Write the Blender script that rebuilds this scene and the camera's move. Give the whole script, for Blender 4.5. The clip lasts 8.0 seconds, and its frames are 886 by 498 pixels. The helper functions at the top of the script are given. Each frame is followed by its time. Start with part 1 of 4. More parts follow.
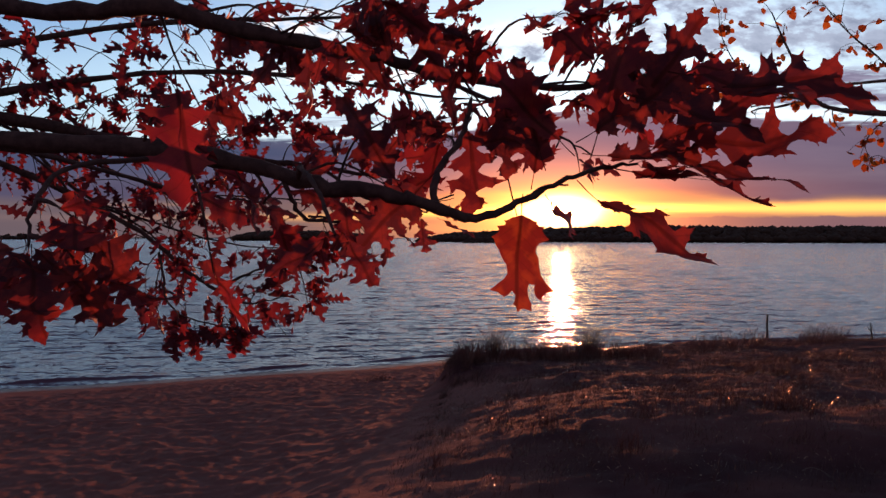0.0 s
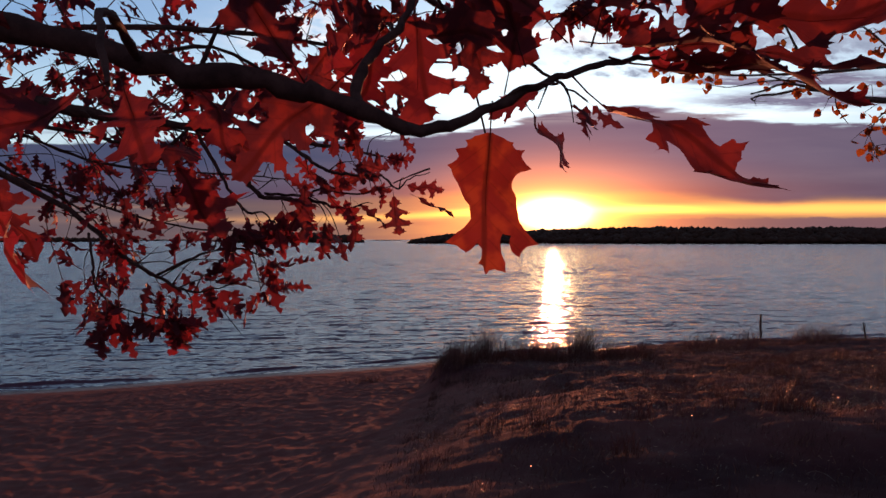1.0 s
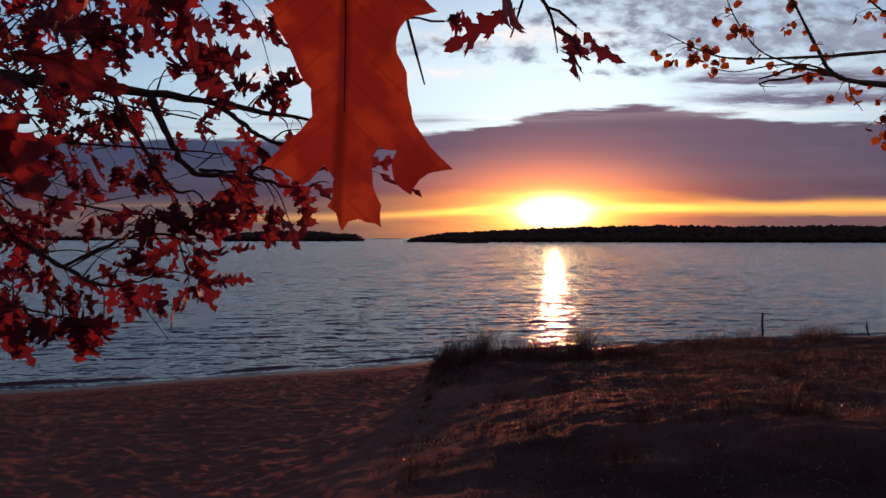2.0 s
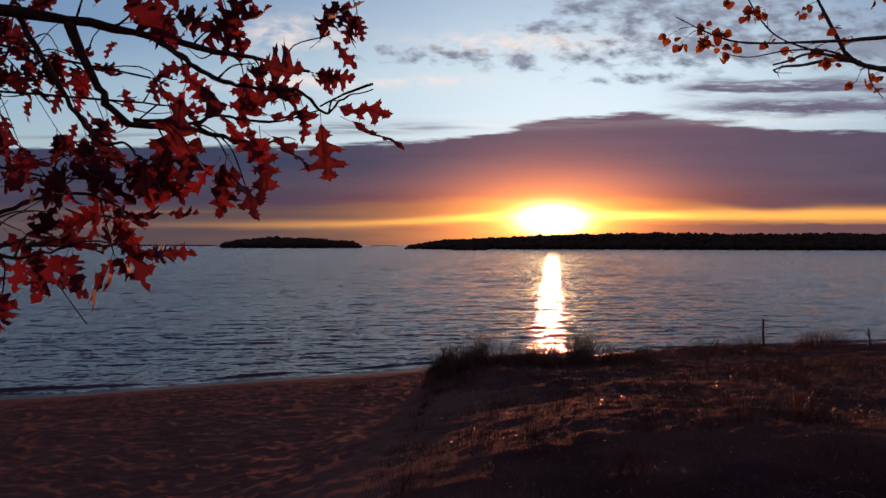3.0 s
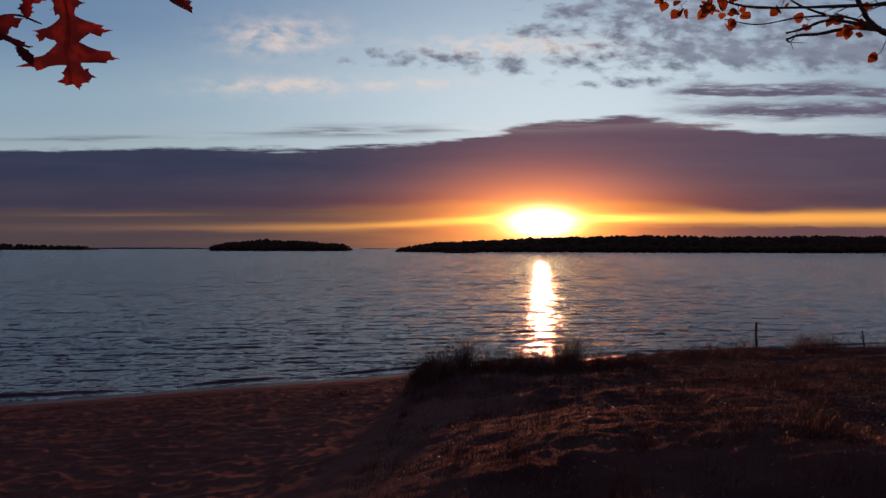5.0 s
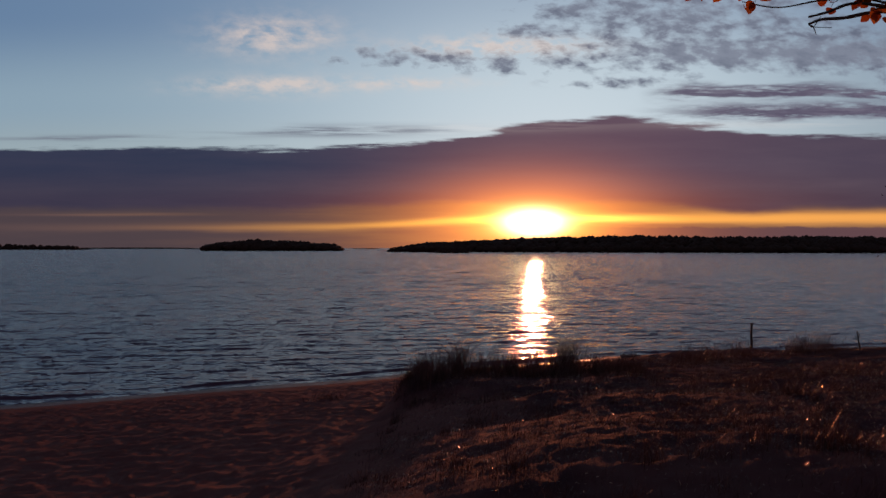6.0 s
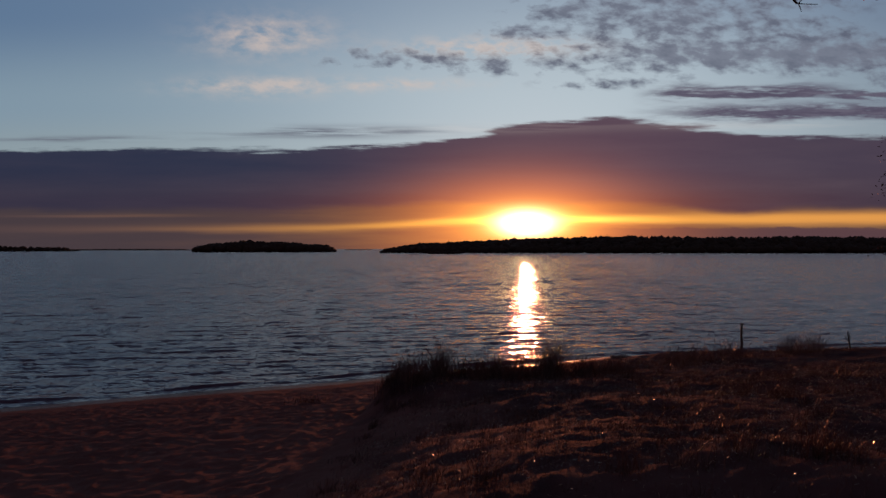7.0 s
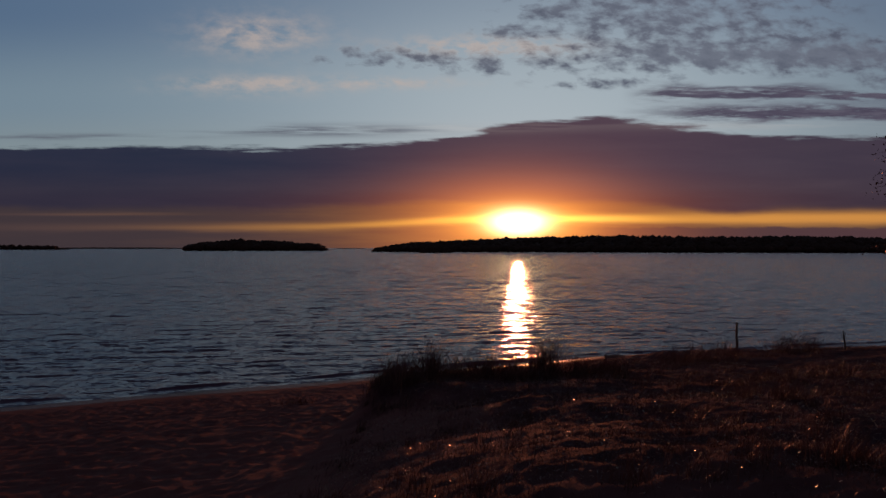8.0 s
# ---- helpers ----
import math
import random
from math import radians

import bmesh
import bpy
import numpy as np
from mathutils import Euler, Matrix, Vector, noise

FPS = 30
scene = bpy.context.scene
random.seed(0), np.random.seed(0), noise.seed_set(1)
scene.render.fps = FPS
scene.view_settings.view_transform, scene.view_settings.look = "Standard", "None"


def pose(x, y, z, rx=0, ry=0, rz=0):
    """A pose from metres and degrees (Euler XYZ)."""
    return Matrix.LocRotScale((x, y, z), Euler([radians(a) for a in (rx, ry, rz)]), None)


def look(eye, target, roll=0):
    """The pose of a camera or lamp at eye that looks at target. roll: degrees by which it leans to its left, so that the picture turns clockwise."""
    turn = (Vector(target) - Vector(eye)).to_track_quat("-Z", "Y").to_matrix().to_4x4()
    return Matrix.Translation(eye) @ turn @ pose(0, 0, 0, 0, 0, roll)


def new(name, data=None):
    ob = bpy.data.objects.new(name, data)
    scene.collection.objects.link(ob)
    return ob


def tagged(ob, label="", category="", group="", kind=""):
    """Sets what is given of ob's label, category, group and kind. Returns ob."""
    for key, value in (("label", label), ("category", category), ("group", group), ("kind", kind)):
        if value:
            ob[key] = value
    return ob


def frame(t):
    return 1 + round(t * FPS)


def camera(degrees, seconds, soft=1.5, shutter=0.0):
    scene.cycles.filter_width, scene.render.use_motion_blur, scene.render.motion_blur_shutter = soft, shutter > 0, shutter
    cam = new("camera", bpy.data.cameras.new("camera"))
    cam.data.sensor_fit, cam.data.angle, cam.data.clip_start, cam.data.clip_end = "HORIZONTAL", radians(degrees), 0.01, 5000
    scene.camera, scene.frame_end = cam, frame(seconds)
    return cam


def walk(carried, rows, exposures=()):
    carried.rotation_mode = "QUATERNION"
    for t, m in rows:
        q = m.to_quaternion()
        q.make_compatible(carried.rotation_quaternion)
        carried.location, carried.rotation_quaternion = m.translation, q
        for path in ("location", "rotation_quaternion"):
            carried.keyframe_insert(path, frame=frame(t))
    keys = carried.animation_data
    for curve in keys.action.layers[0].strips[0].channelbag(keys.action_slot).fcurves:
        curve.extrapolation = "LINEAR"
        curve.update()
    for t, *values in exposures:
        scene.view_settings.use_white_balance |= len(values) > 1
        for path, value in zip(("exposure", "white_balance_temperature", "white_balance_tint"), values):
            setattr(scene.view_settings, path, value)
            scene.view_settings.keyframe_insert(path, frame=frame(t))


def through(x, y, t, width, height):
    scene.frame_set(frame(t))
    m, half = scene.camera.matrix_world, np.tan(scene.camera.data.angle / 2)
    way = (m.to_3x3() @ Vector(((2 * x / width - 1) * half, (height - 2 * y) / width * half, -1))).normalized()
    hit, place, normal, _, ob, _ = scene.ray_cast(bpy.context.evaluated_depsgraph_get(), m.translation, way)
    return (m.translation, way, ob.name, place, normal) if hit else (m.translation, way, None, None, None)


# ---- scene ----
from mathutils.geometry import delaunay_2d_cdt

cam = camera(63.7, 8.0)
PATH = [
    (0, (0.262, -0.219, 5.808), (0.161, 1.778, 5.7740), 0.0),
    (0.5, (0.252, -0.063, 5.769), (0.16, 1.935, 5.7370), 0.0),
    (1, (0.306, 0.121, 5.731), (0.226, 2.119, 5.7020), -0.1),
    (1.5, (0.38, 0.336, 5.706), (0.308, 2.334, 5.6760), -0.2),
    (2, (0.386, 0.511, 5.69), (0.306, 2.509, 5.6570), -0.1),
    (3.5, (0.413, 1.088, 5.536), (0.348, 3.087, 5.5300), -0.0),
    (4, (0.488, 1.284, 5.513), (0.433, 3.283, 5.5070), -0.1),
    (4.5, (0.565, 1.497, 5.522), (0.512, 3.496, 5.5170), -0.1),
    (6, (0.53, 2.115, 5.542), (0.506, 4.115, 5.5370), 0.0),
    (6.5, (0.672, 2.346, 5.51), (0.658, 4.346, 5.5040), -0.2),
    (7, (0.76, 2.506, 5.509), (0.756, 4.506, 5.5066), -0.1),
    (7.5, (0.763, 2.726, 5.475), (0.77, 4.726, 5.4723), 0.0),
    (8, (0.771, 3.005, 5.454), (0.79, 5.004, 5.4489), 0.0),
]
EXPO = [(0.0, 1.4), (1.0, 1.26), (2.0, 0.97), (3.5, 0.62), (4.5, 0.45), (6.0, 0.3), (7.0, 0.05), (8.0, -0.28)]
walk(cam, [(t, look(eye, target, roll)) for t, eye, target, roll in PATH], EXPO)

# ---- world and sun ----
SUN_AZ = 0.1145          # from +y towards +x, radians
SUN_EL = 0.0257


class V:
    """A node socket with arithmetic."""

    def __init__(self, tree, sock):
        self.tree, self.sock = tree, sock

    def op(self, kind, *others, clamp=False):
        n = self.tree.nodes.new("ShaderNodeMath")
        n.operation, n.use_clamp = kind, clamp
        for i, o in enumerate((self, *others)):
            if isinstance(o, V):
                self.tree.links.new(o.sock, n.inputs[i])
            else:
                n.inputs[i].default_value = o
        return V(self.tree, n.outputs[0])

    def __add__(self, o):
        return self.op("ADD", o)

    def __sub__(self, o):
        return self.op("SUBTRACT", o)

    def __mul__(self, o):
        return self.op("MULTIPLY", o)

    def __truediv__(self, o):
        return self.op("DIVIDE", o)

    def step(self, lo, hi):
        n = self.tree.nodes.new("ShaderNodeMapRange")
        n.interpolation_type = "SMOOTHSTEP"
        self.tree.links.new(self.sock, n.inputs["Value"])
        for k, x in (("From Min", lo), ("From Max", hi)):
            if isinstance(x, V):
                self.tree.links.new(x.sock, n.inputs[k])
            else:
                n.inputs[k].default_value = x
        return V(self.tree, n.outputs["Result"])

    def bell(self, mid, width):
        d = (self - mid) / width
        return (d * d * -1.0).op("EXPONENT")


def mix(tree, fac, a, b, kind="MIX"):
    n = tree.nodes.new("ShaderNodeMix")
    n.data_type, n.blend_type = "RGBA", kind
    for sock, val in ((n.inputs[0], fac), (n.inputs[6], a), (n.inputs[7], b)):
        if isinstance(val, V):
            tree.links.new(val.sock, sock)
        elif isinstance(val, (tuple, list)):
            sock.default_value = (*val[:3], 1)
        else:
            sock.default_value = val
    return V(tree, n.outputs[2])


def ramp(tree, fac, stops, interpolation="EASE"):
    n = tree.nodes.new("ShaderNodeValToRGB")
    n.color_ramp.interpolation = interpolation
    el = n.color_ramp.elements
    while len(el) < len(stops):
        el.new(0.5)
    for e, (p, c) in zip(el, stops):
        e.position, e.color = p, (*c, 1)
    tree.links.new(fac.sock, n.inputs[0])
    return V(tree, n.outputs[0])


def combine(tree, x, y, z=0.0):
    n = tree.nodes.new("ShaderNodeCombineXYZ")
    for i, o in enumerate((x, y, z)):
        if isinstance(o, V):
            tree.links.new(o.sock, n.inputs[i])
        else:
            n.inputs[i].default_value = o
    return V(tree, n.outputs[0])


def fbm(tree, vec, scale, detail=4.0, rough=0.55, distortion=0.0):
    n = tree.nodes.new("ShaderNodeTexNoise")
    n.inputs["Scale"].default_value = scale
    n.inputs["Detail"].default_value = detail
    n.inputs["Roughness"].default_value = rough
    n.inputs["Distortion"].default_value = distortion
    tree.links.new(vec.sock, n.inputs["Vector"])
    return V(tree, n.outputs["Fac"])


def build_world():
    world = bpy.data.worlds.new("dusk_sky")
    world.use_nodes = True
    scene.world = world
    tr = world.node_tree
    tr.nodes.clear()
    out = tr.nodes.new("ShaderNodeOutputWorld")
    bg = tr.nodes.new("ShaderNodeBackground")
    tr.links.new(bg.outputs[0], out.inputs[0])
    co = tr.nodes.new("ShaderNodeTexCoord")
    sep = tr.nodes.new("ShaderNodeSeparateXYZ")
    tr.links.new(co.outputs["Generated"], sep.inputs[0])
    dx, dy, dz = (V(tr, sep.outputs[i]) for i in range(3))
    u = dx.op("ARCTAN2", dy) - SUN_AZ
    v = dz / (dx * dx + dy * dy + 1e-5).op("SQRT")
    ahead = u.op("ABSOLUTE").step(1.5, 0.9)

    sky = tr.nodes.new("ShaderNodeTexSky")
    sky.sky_type, sky.sun_disc = "NISHITA", False
    sky.sun_elevation, sky.sun_rotation = SUN_EL, SUN_AZ
    sky.dust_density, sky.ozone_density = 2.0, 3.0
    nish = mix(tr, 1.0, V(tr, sky.outputs[0]), (0.06, 0.06, 0.06), "MULTIPLY")

    # the view plane towards the sunset: p to the right of the sun, w up
    turn = (u + 0.105).op("MINIMUM", 1.25).op("MAXIMUM", -1.25)
    w = v / turn.op("COSINE") - 0.0045
    p = turn.op("TANGENT") - 0.1055

    def area(p0, w0, sp, sw):
        a, b = (p - p0) / sp, (w - w0) / sw
        return ((a * a + b * b) * -1.0).op("EXPONENT")

    # clear sky, paler towards the cloud bank and the sun
    clear = ramp(tr, w / 1.0, [(0.0, (0.30, 0.16, 0.11)), (0.05, (0.34, 0.24, 0.19)), (0.13, (0.27, 0.34, 0.38)), (0.2, (0.22, 0.31, 0.39)),
                               (0.33, (0.115, 0.19, 0.31)), (0.6, (0.042, 0.068, 0.12)), (1.0, (0.018, 0.026, 0.046))])
    clear = mix(tr, p.bell(0.05, 0.42) * w.step(0.55, 0.15) * 0.88, clear, (0.53, 0.62, 0.68))
    clear = mix(tr, 0.1, clear, nish)
    clear = mix(tr, p.step(0.2, 0.6) * 0.3, clear, (0.16, 0.18, 0.23))

    # warm bright slit between cloud bank and horizon
    wn = fbm(tr, combine(tr, p * 3.0, w * 40.0), 1.6, 5.0)
    wf = fbm(tr, combine(tr, p * 2.0, w * 110.0, 3.0), 1.5, 4.0)
    slit_c = mix(tr, p.bell(0.06, 0.38), (0.10, 0.062, 0.062), (1.0, 0.42, 0.07))
    slit_c = mix(tr, p.bell(0.03, 0.12), slit_c, (1.7, 0.95, 0.16))
    streak = (w + (wn - 0.5) * 0.010 + p.step(-0.02, -0.30) * 0.0115).bell(0.035, 0.0055) + (w + (wf - 0.5) * 0.008).bell(0.0425, 0.0022) * p.bell(-0.64, 0.12) * 1.5
    low = mix(tr, p.bell(0.02, 0.26), (0.060, 0.043, 0.050), (0.36, 0.13, 0.05))
    slit = mix(tr, (streak * (p.step(-0.8, -0.2) * 0.6 + 0.4) + (wn - 0.5) * 0.5).op("ADD", 0.0, clamp=True), low, slit_c)
    slit = mix(tr, p.step(0.1, 0.3) * (w + (wn - 0.5) * 0.008).bell(0.0365, 0.0095) * 0.85, slit, (0.80, 0.34, 0.075))
    col = mix(tr, w.step(0.08, 0.06), clear, slit)
    # thin bank under the slit to the right
    bn = fbm(tr, combine(tr, p * 14.0, w * 30.0), 1.5, 4.0)
    bank = p.step(0.03, 0.16) * (w + (bn - 0.5) * 0.014).step(0.0245, 0.0215)
    col = mix(tr, bank * 0.9, col, mix(tr, p.step(0.08, 0.4), (0.20, 0.07, 0.05), (0.10, 0.05, 0.058)))

    # long dark cloud bank
    en = fbm(tr, combine(tr, p * 3.0, w * 20.0), 2.2, 6.0, 0.6)
    en2 = fbm(tr, combine(tr, p * 5.0, w * 60.0, 4.0), 1.6, 5.0, 0.6)
    top = p.bell(0.075, 0.17) * 0.040 + p.step(0.05, 0.4) * 0.012 + 0.1335 + p.step(-0.3, -0.05) * 0.003
    en3 = fbm(tr, combine(tr, p * 9.0, w * 130.0, 8.0), 2.0, 6.0, 0.65)
    vv = w + (en - 0.5) * 0.030 + (en2 - 0.5) * 0.018 + (en3 - 0.5) * 0.010
    vb = w + (en - 0.5) * 0.012 + (fbm(tr, combine(tr, p * 4.0, w * 9.0, 6.0), 1.6, 4.0) - 0.5) * 0.020 + p.bell(0.30, 0.06) * 0.010 + p.step(-0.12, -0.35) * 0.008 + p.step(0.08, 0.25) * 0.006
    body = vv.step(top + 0.0045, top - 0.003) * vb.step(0.050, 0.064)
    lean = fbm(tr, combine(tr, p * 3.0, w * 26.0, 9.0), 1.8, 5.0)
    dark = mix(tr, p.step(-0.45, 0.08), (0.018, 0.022, 0.052), (0.080, 0.042, 0.068))
    dark = mix(tr, p.step(0.12, 0.45) * 0.75, dark, (0.050, 0.038, 0.064))
    dark = mix(tr, w.step(0.115, 0.055) * 0.7, dark, mix(tr, p.bell(0.03, 0.30), (0.042, 0.034, 0.055), (0.20, 0.062, 0.050)))
    dark = mix(tr, (lean - 0.40) * (p.step(-0.6, 0.0) * 0.6 + 0.35), dark, mix(tr, 0.5, dark, (0.15, 0.10, 0.12)))
    col = mix(tr, body * 0.97, col, dark)
    # lifted wisps along the top of the bank
    wi = fbm(tr, combine(tr, p * 2.2, w * 44.0, 2.0), 1.7, 6.0, 0.62)
    wisp = (area(-0.27, 0.159, 0.13, 0.007) + area(-0.62, 0.150, 0.14, 0.004) * 0.6) * wi.step(0.36, 0.58)
    col = mix(tr, (wisp * 1.3).op("ADD", 0.0, clamp=True) * 0.9, col, (0.080, 0.075, 0.115))
    edge = area(-0.06, 0.164, 0.13, 0.008) + area(0.36, 0.166, 0.2, 0.006)
    col = mix(tr, edge * wi.step(0.6, 0.42) * 0.16, col, (0.72, 0.62, 0.56))
    # streaks at the right above the bank
    st = fbm(tr, combine(tr, p * 5.0, w * 36.0, 7.0), 1.6, 6.0, 0.62)
    frays = fbm(tr, combine(tr, p * 13.0, w * 110.0, 5.0), 1.7, 6.0, 0.66)
    lift = w + (st - 0.5) * 0.046 + (frays - 0.5) * 0.016 - p * 0.010
    s1 = lift.bell(0.181, 0.0095) * p.step(0.12, 0.30)
    s2 = lift.bell(0.209, 0.0085) * p.step(0.14, 0.22) * p.step(0.48, 0.38)
    s3 = lift.bell(0.203, 0.006) * p.step(0.40, 0.46)
    col = mix(tr, ((s1 + s2 + s3) * 1.25).op("ADD", 0.0, clamp=True) * (st * 0.6 + frays * 0.4).step(0.32, 0.5) * 0.95, col, mix(tr, frays.step(0.4, 0.65), (0.075, 0.060, 0.10), (0.12, 0.105, 0.15)))

    # mackerel clouds higher up
    cv = combine(tr, p * 1.0 + w * 0.5, w * 2.0 - p * 0.12)
    big = fbm(tr, cv, 6.0, 3.0, 0.5)
    cell = fbm(tr, cv, 29.0, 5.0, 0.58, 0.12)
    fleece = cell * 0.82 + big * 0.18
    puff = area(-0.365, 0.294, 0.08, 0.026) + area(-0.375, 0.223, 0.10, 0.013) + area(-0.19, 0.226, 0.10, 0.009) * 0.8 + area(-0.04, 0.276, 0.13, 0.014) * 1.5
    glow = ((fleece - 0.40) * puff * 5.5).op("ADD", 0.0, clamp=True)
    col = mix(tr, glow * 0.62 * ahead, col, (0.62, 0.50, 0.44))
    grey = (area(0.22, 0.32, 0.18, 0.06) * 1.2 + area(0.24, 0.262, 0.13, 0.018) + area(-0.20, 0.263, 0.09, 0.014) * 0.8 + area(-0.04, 0.253, 0.09, 0.015) * 0.85
            + area(0.0, 0.298, 0.05, 0.009) + area(0.45, 0.265, 0.12, 0.022) * 1.5 + area(0.12, 0.225, 0.1, 0.008) * 0.5 + area(0.05, 0.33, 0.06, 0.01) * 0.6
            + area(0.55, 0.225, 0.06, 0.02) + area(0.4, 0.42, 0.3, 0.06) * 0.7)
    m = ((fleece - 0.55 + grey * 0.18) * grey.step(0.05, 0.4) * 5.5).op("ADD", 0.0, clamp=True)
    col = mix(tr, m * 0.88 * ahead, col, mix(tr, fleece.step(0.45, 0.75), (0.16, 0.175, 0.23), (0.085, 0.095, 0.14)))

    # the glare of the low sun
    du, dv = p / 0.034, (w - 0.030) / 0.0150
    core = ((du * du + dv * dv) * -1.0).op("EXPONENT")
    du2, dv2 = p / 0.075, (w - 0.030) / 0.026
    halo = ((du2 * du2 + dv2 * dv2) * -1.0).op("EXPONENT")
    du3, dv3 = p / 0.14, (w - 0.03) / 0.062
    wide = ((du3 * du3 + dv3 * dv3) * -1.0).op("EXPONENT")
    col = mix(tr, 1.0, col, mix(tr, wide, (0, 0, 0), (0.84, 0.21, 0.035)), "ADD")
    col = mix(tr, 1.0, col, mix(tr, halo, (0, 0, 0), (1.15, 0.55, 0.06)), "ADD")
    col = mix(tr, 1.0, col, mix(tr, core, (0, 0, 0), (5.0, 4.2, 2.4)), "ADD")
    # behind: plain dusk
    back = ramp(tr, v / 1.0, [(0.0, (0.21, 0.125, 0.165)), (0.3, (0.18, 0.13, 0.18)), (1.0, (0.034, 0.038, 0.064))])
    col = mix(tr, ahead * v.step(1.4, 0.6), mix(tr, 0.15, back, nish), col)
    tr.links.new(col.sock, bg.inputs[0])
    bg.inputs[1].default_value = 1.0


build_world()
sun = new("sun", bpy.data.lights.new("sun", "SUN"))
sun.data.energy, sun.data.angle, sun.data.color = 1.8, radians(0.6), (1.0, 0.26, 0.115)
sd = Vector((math.sin(SUN_AZ), math.cos(SUN_AZ), SUN_EL))
sun.matrix_world = look(sd * 50, (0, 0, 0))


# ---- materials ----
def material(name, rough=0.8, spec=0.3):
    m = bpy.data.materials.new(name)
    m.use_nodes = True
    p = m.node_tree.nodes["Principled BSDF"]
    p.inputs["Roughness"].default_value = rough
    p.inputs["Specular IOR Level"].default_value = spec
    return m, m.node_tree, p


def obj_coord(tree):
    n = tree.nodes.new("ShaderNodeTexCoord")
    return V(tree, n.outputs["Object"])


def random_of(tree):
    n = tree.nodes.new("ShaderNodeObjectInfo")
    return V(tree, n.outputs["Random"])


def island_of(tree):
    n = tree.nodes.new("ShaderNodeNewGeometry")
    return V(tree, n.outputs["Random Per Island"])


def bump(tree, p, height, strength=0.5, distance=0.02):
    b = tree.nodes.new("ShaderNodeBump")
    b.inputs["Strength"].default_value, b.inputs["Distance"].default_value = strength, distance
    tree.links.new(height.sock, b.inputs["Height"])
    tree.links.new(b.outputs[0], p.inputs["Normal"])


def sand_material():
    m, tr, p = material("beach_sand", 0.95, 0.03)
    c = obj_coord(tr)
    big = fbm(tr, c, 0.35, 4.0)
    mid = fbm(tr, c, 3.0, 5.0)
    fine = fbm(tr, c, 90.0, 3.0, 0.7)
    col = mix(tr, big.step(0.35, 0.65), (0.20, 0.100, 0.092), (0.155, 0.079, 0.076))
    col = mix(tr, mid.step(0.5, 0.75) * 0.5, col, (0.12, 0.072, 0.056))
    col = mix(tr, fine * 0.3, col, (0.26, 0.155, 0.115))
    col = mix(tr, 0.4, col, (0.08, 0.045, 0.042))
    # litter and dead grass over the dune
    cov = tr.nodes.new("ShaderNodeAttribute")
    cov.attribute_name = "cover"
    lit = V(tr, cov.outputs["Fac"]) * ((mid * 0.6 + big * 0.6).step(0.3, 0.6) * 0.15 + 0.85)
    col = mix(tr, lit * 0.92, col, mix(tr, fine * (fbm(tr, c, 1.3, 4.0).step(0.35, 0.65) * 0.8 + 0.2), (0.026, 0.015, 0.020), (0.072, 0.040, 0.046)))
    tr.links.new(col.sock, p.inputs["Base Color"])
    wn = tr.nodes.new("ShaderNodeAttribute")
    wn.attribute_name = "wet"
    wet = (V(tr, wn.outputs["Fac"]) + (mid - 0.5) * 0.4).step(0.3, 0.7)
    soaked = mix(tr, wet * 0.6, col, (0.09, 0.055, 0.04))
    tr.links.new(soaked.sock, p.inputs["Base Color"])
    tr.links.new((wet * -0.62 + 0.9).sock, p.inputs["Roughness"])
    bump(tr, p, mid * 0.7 + fine * 0.3, 0.6, 0.04)
    return m


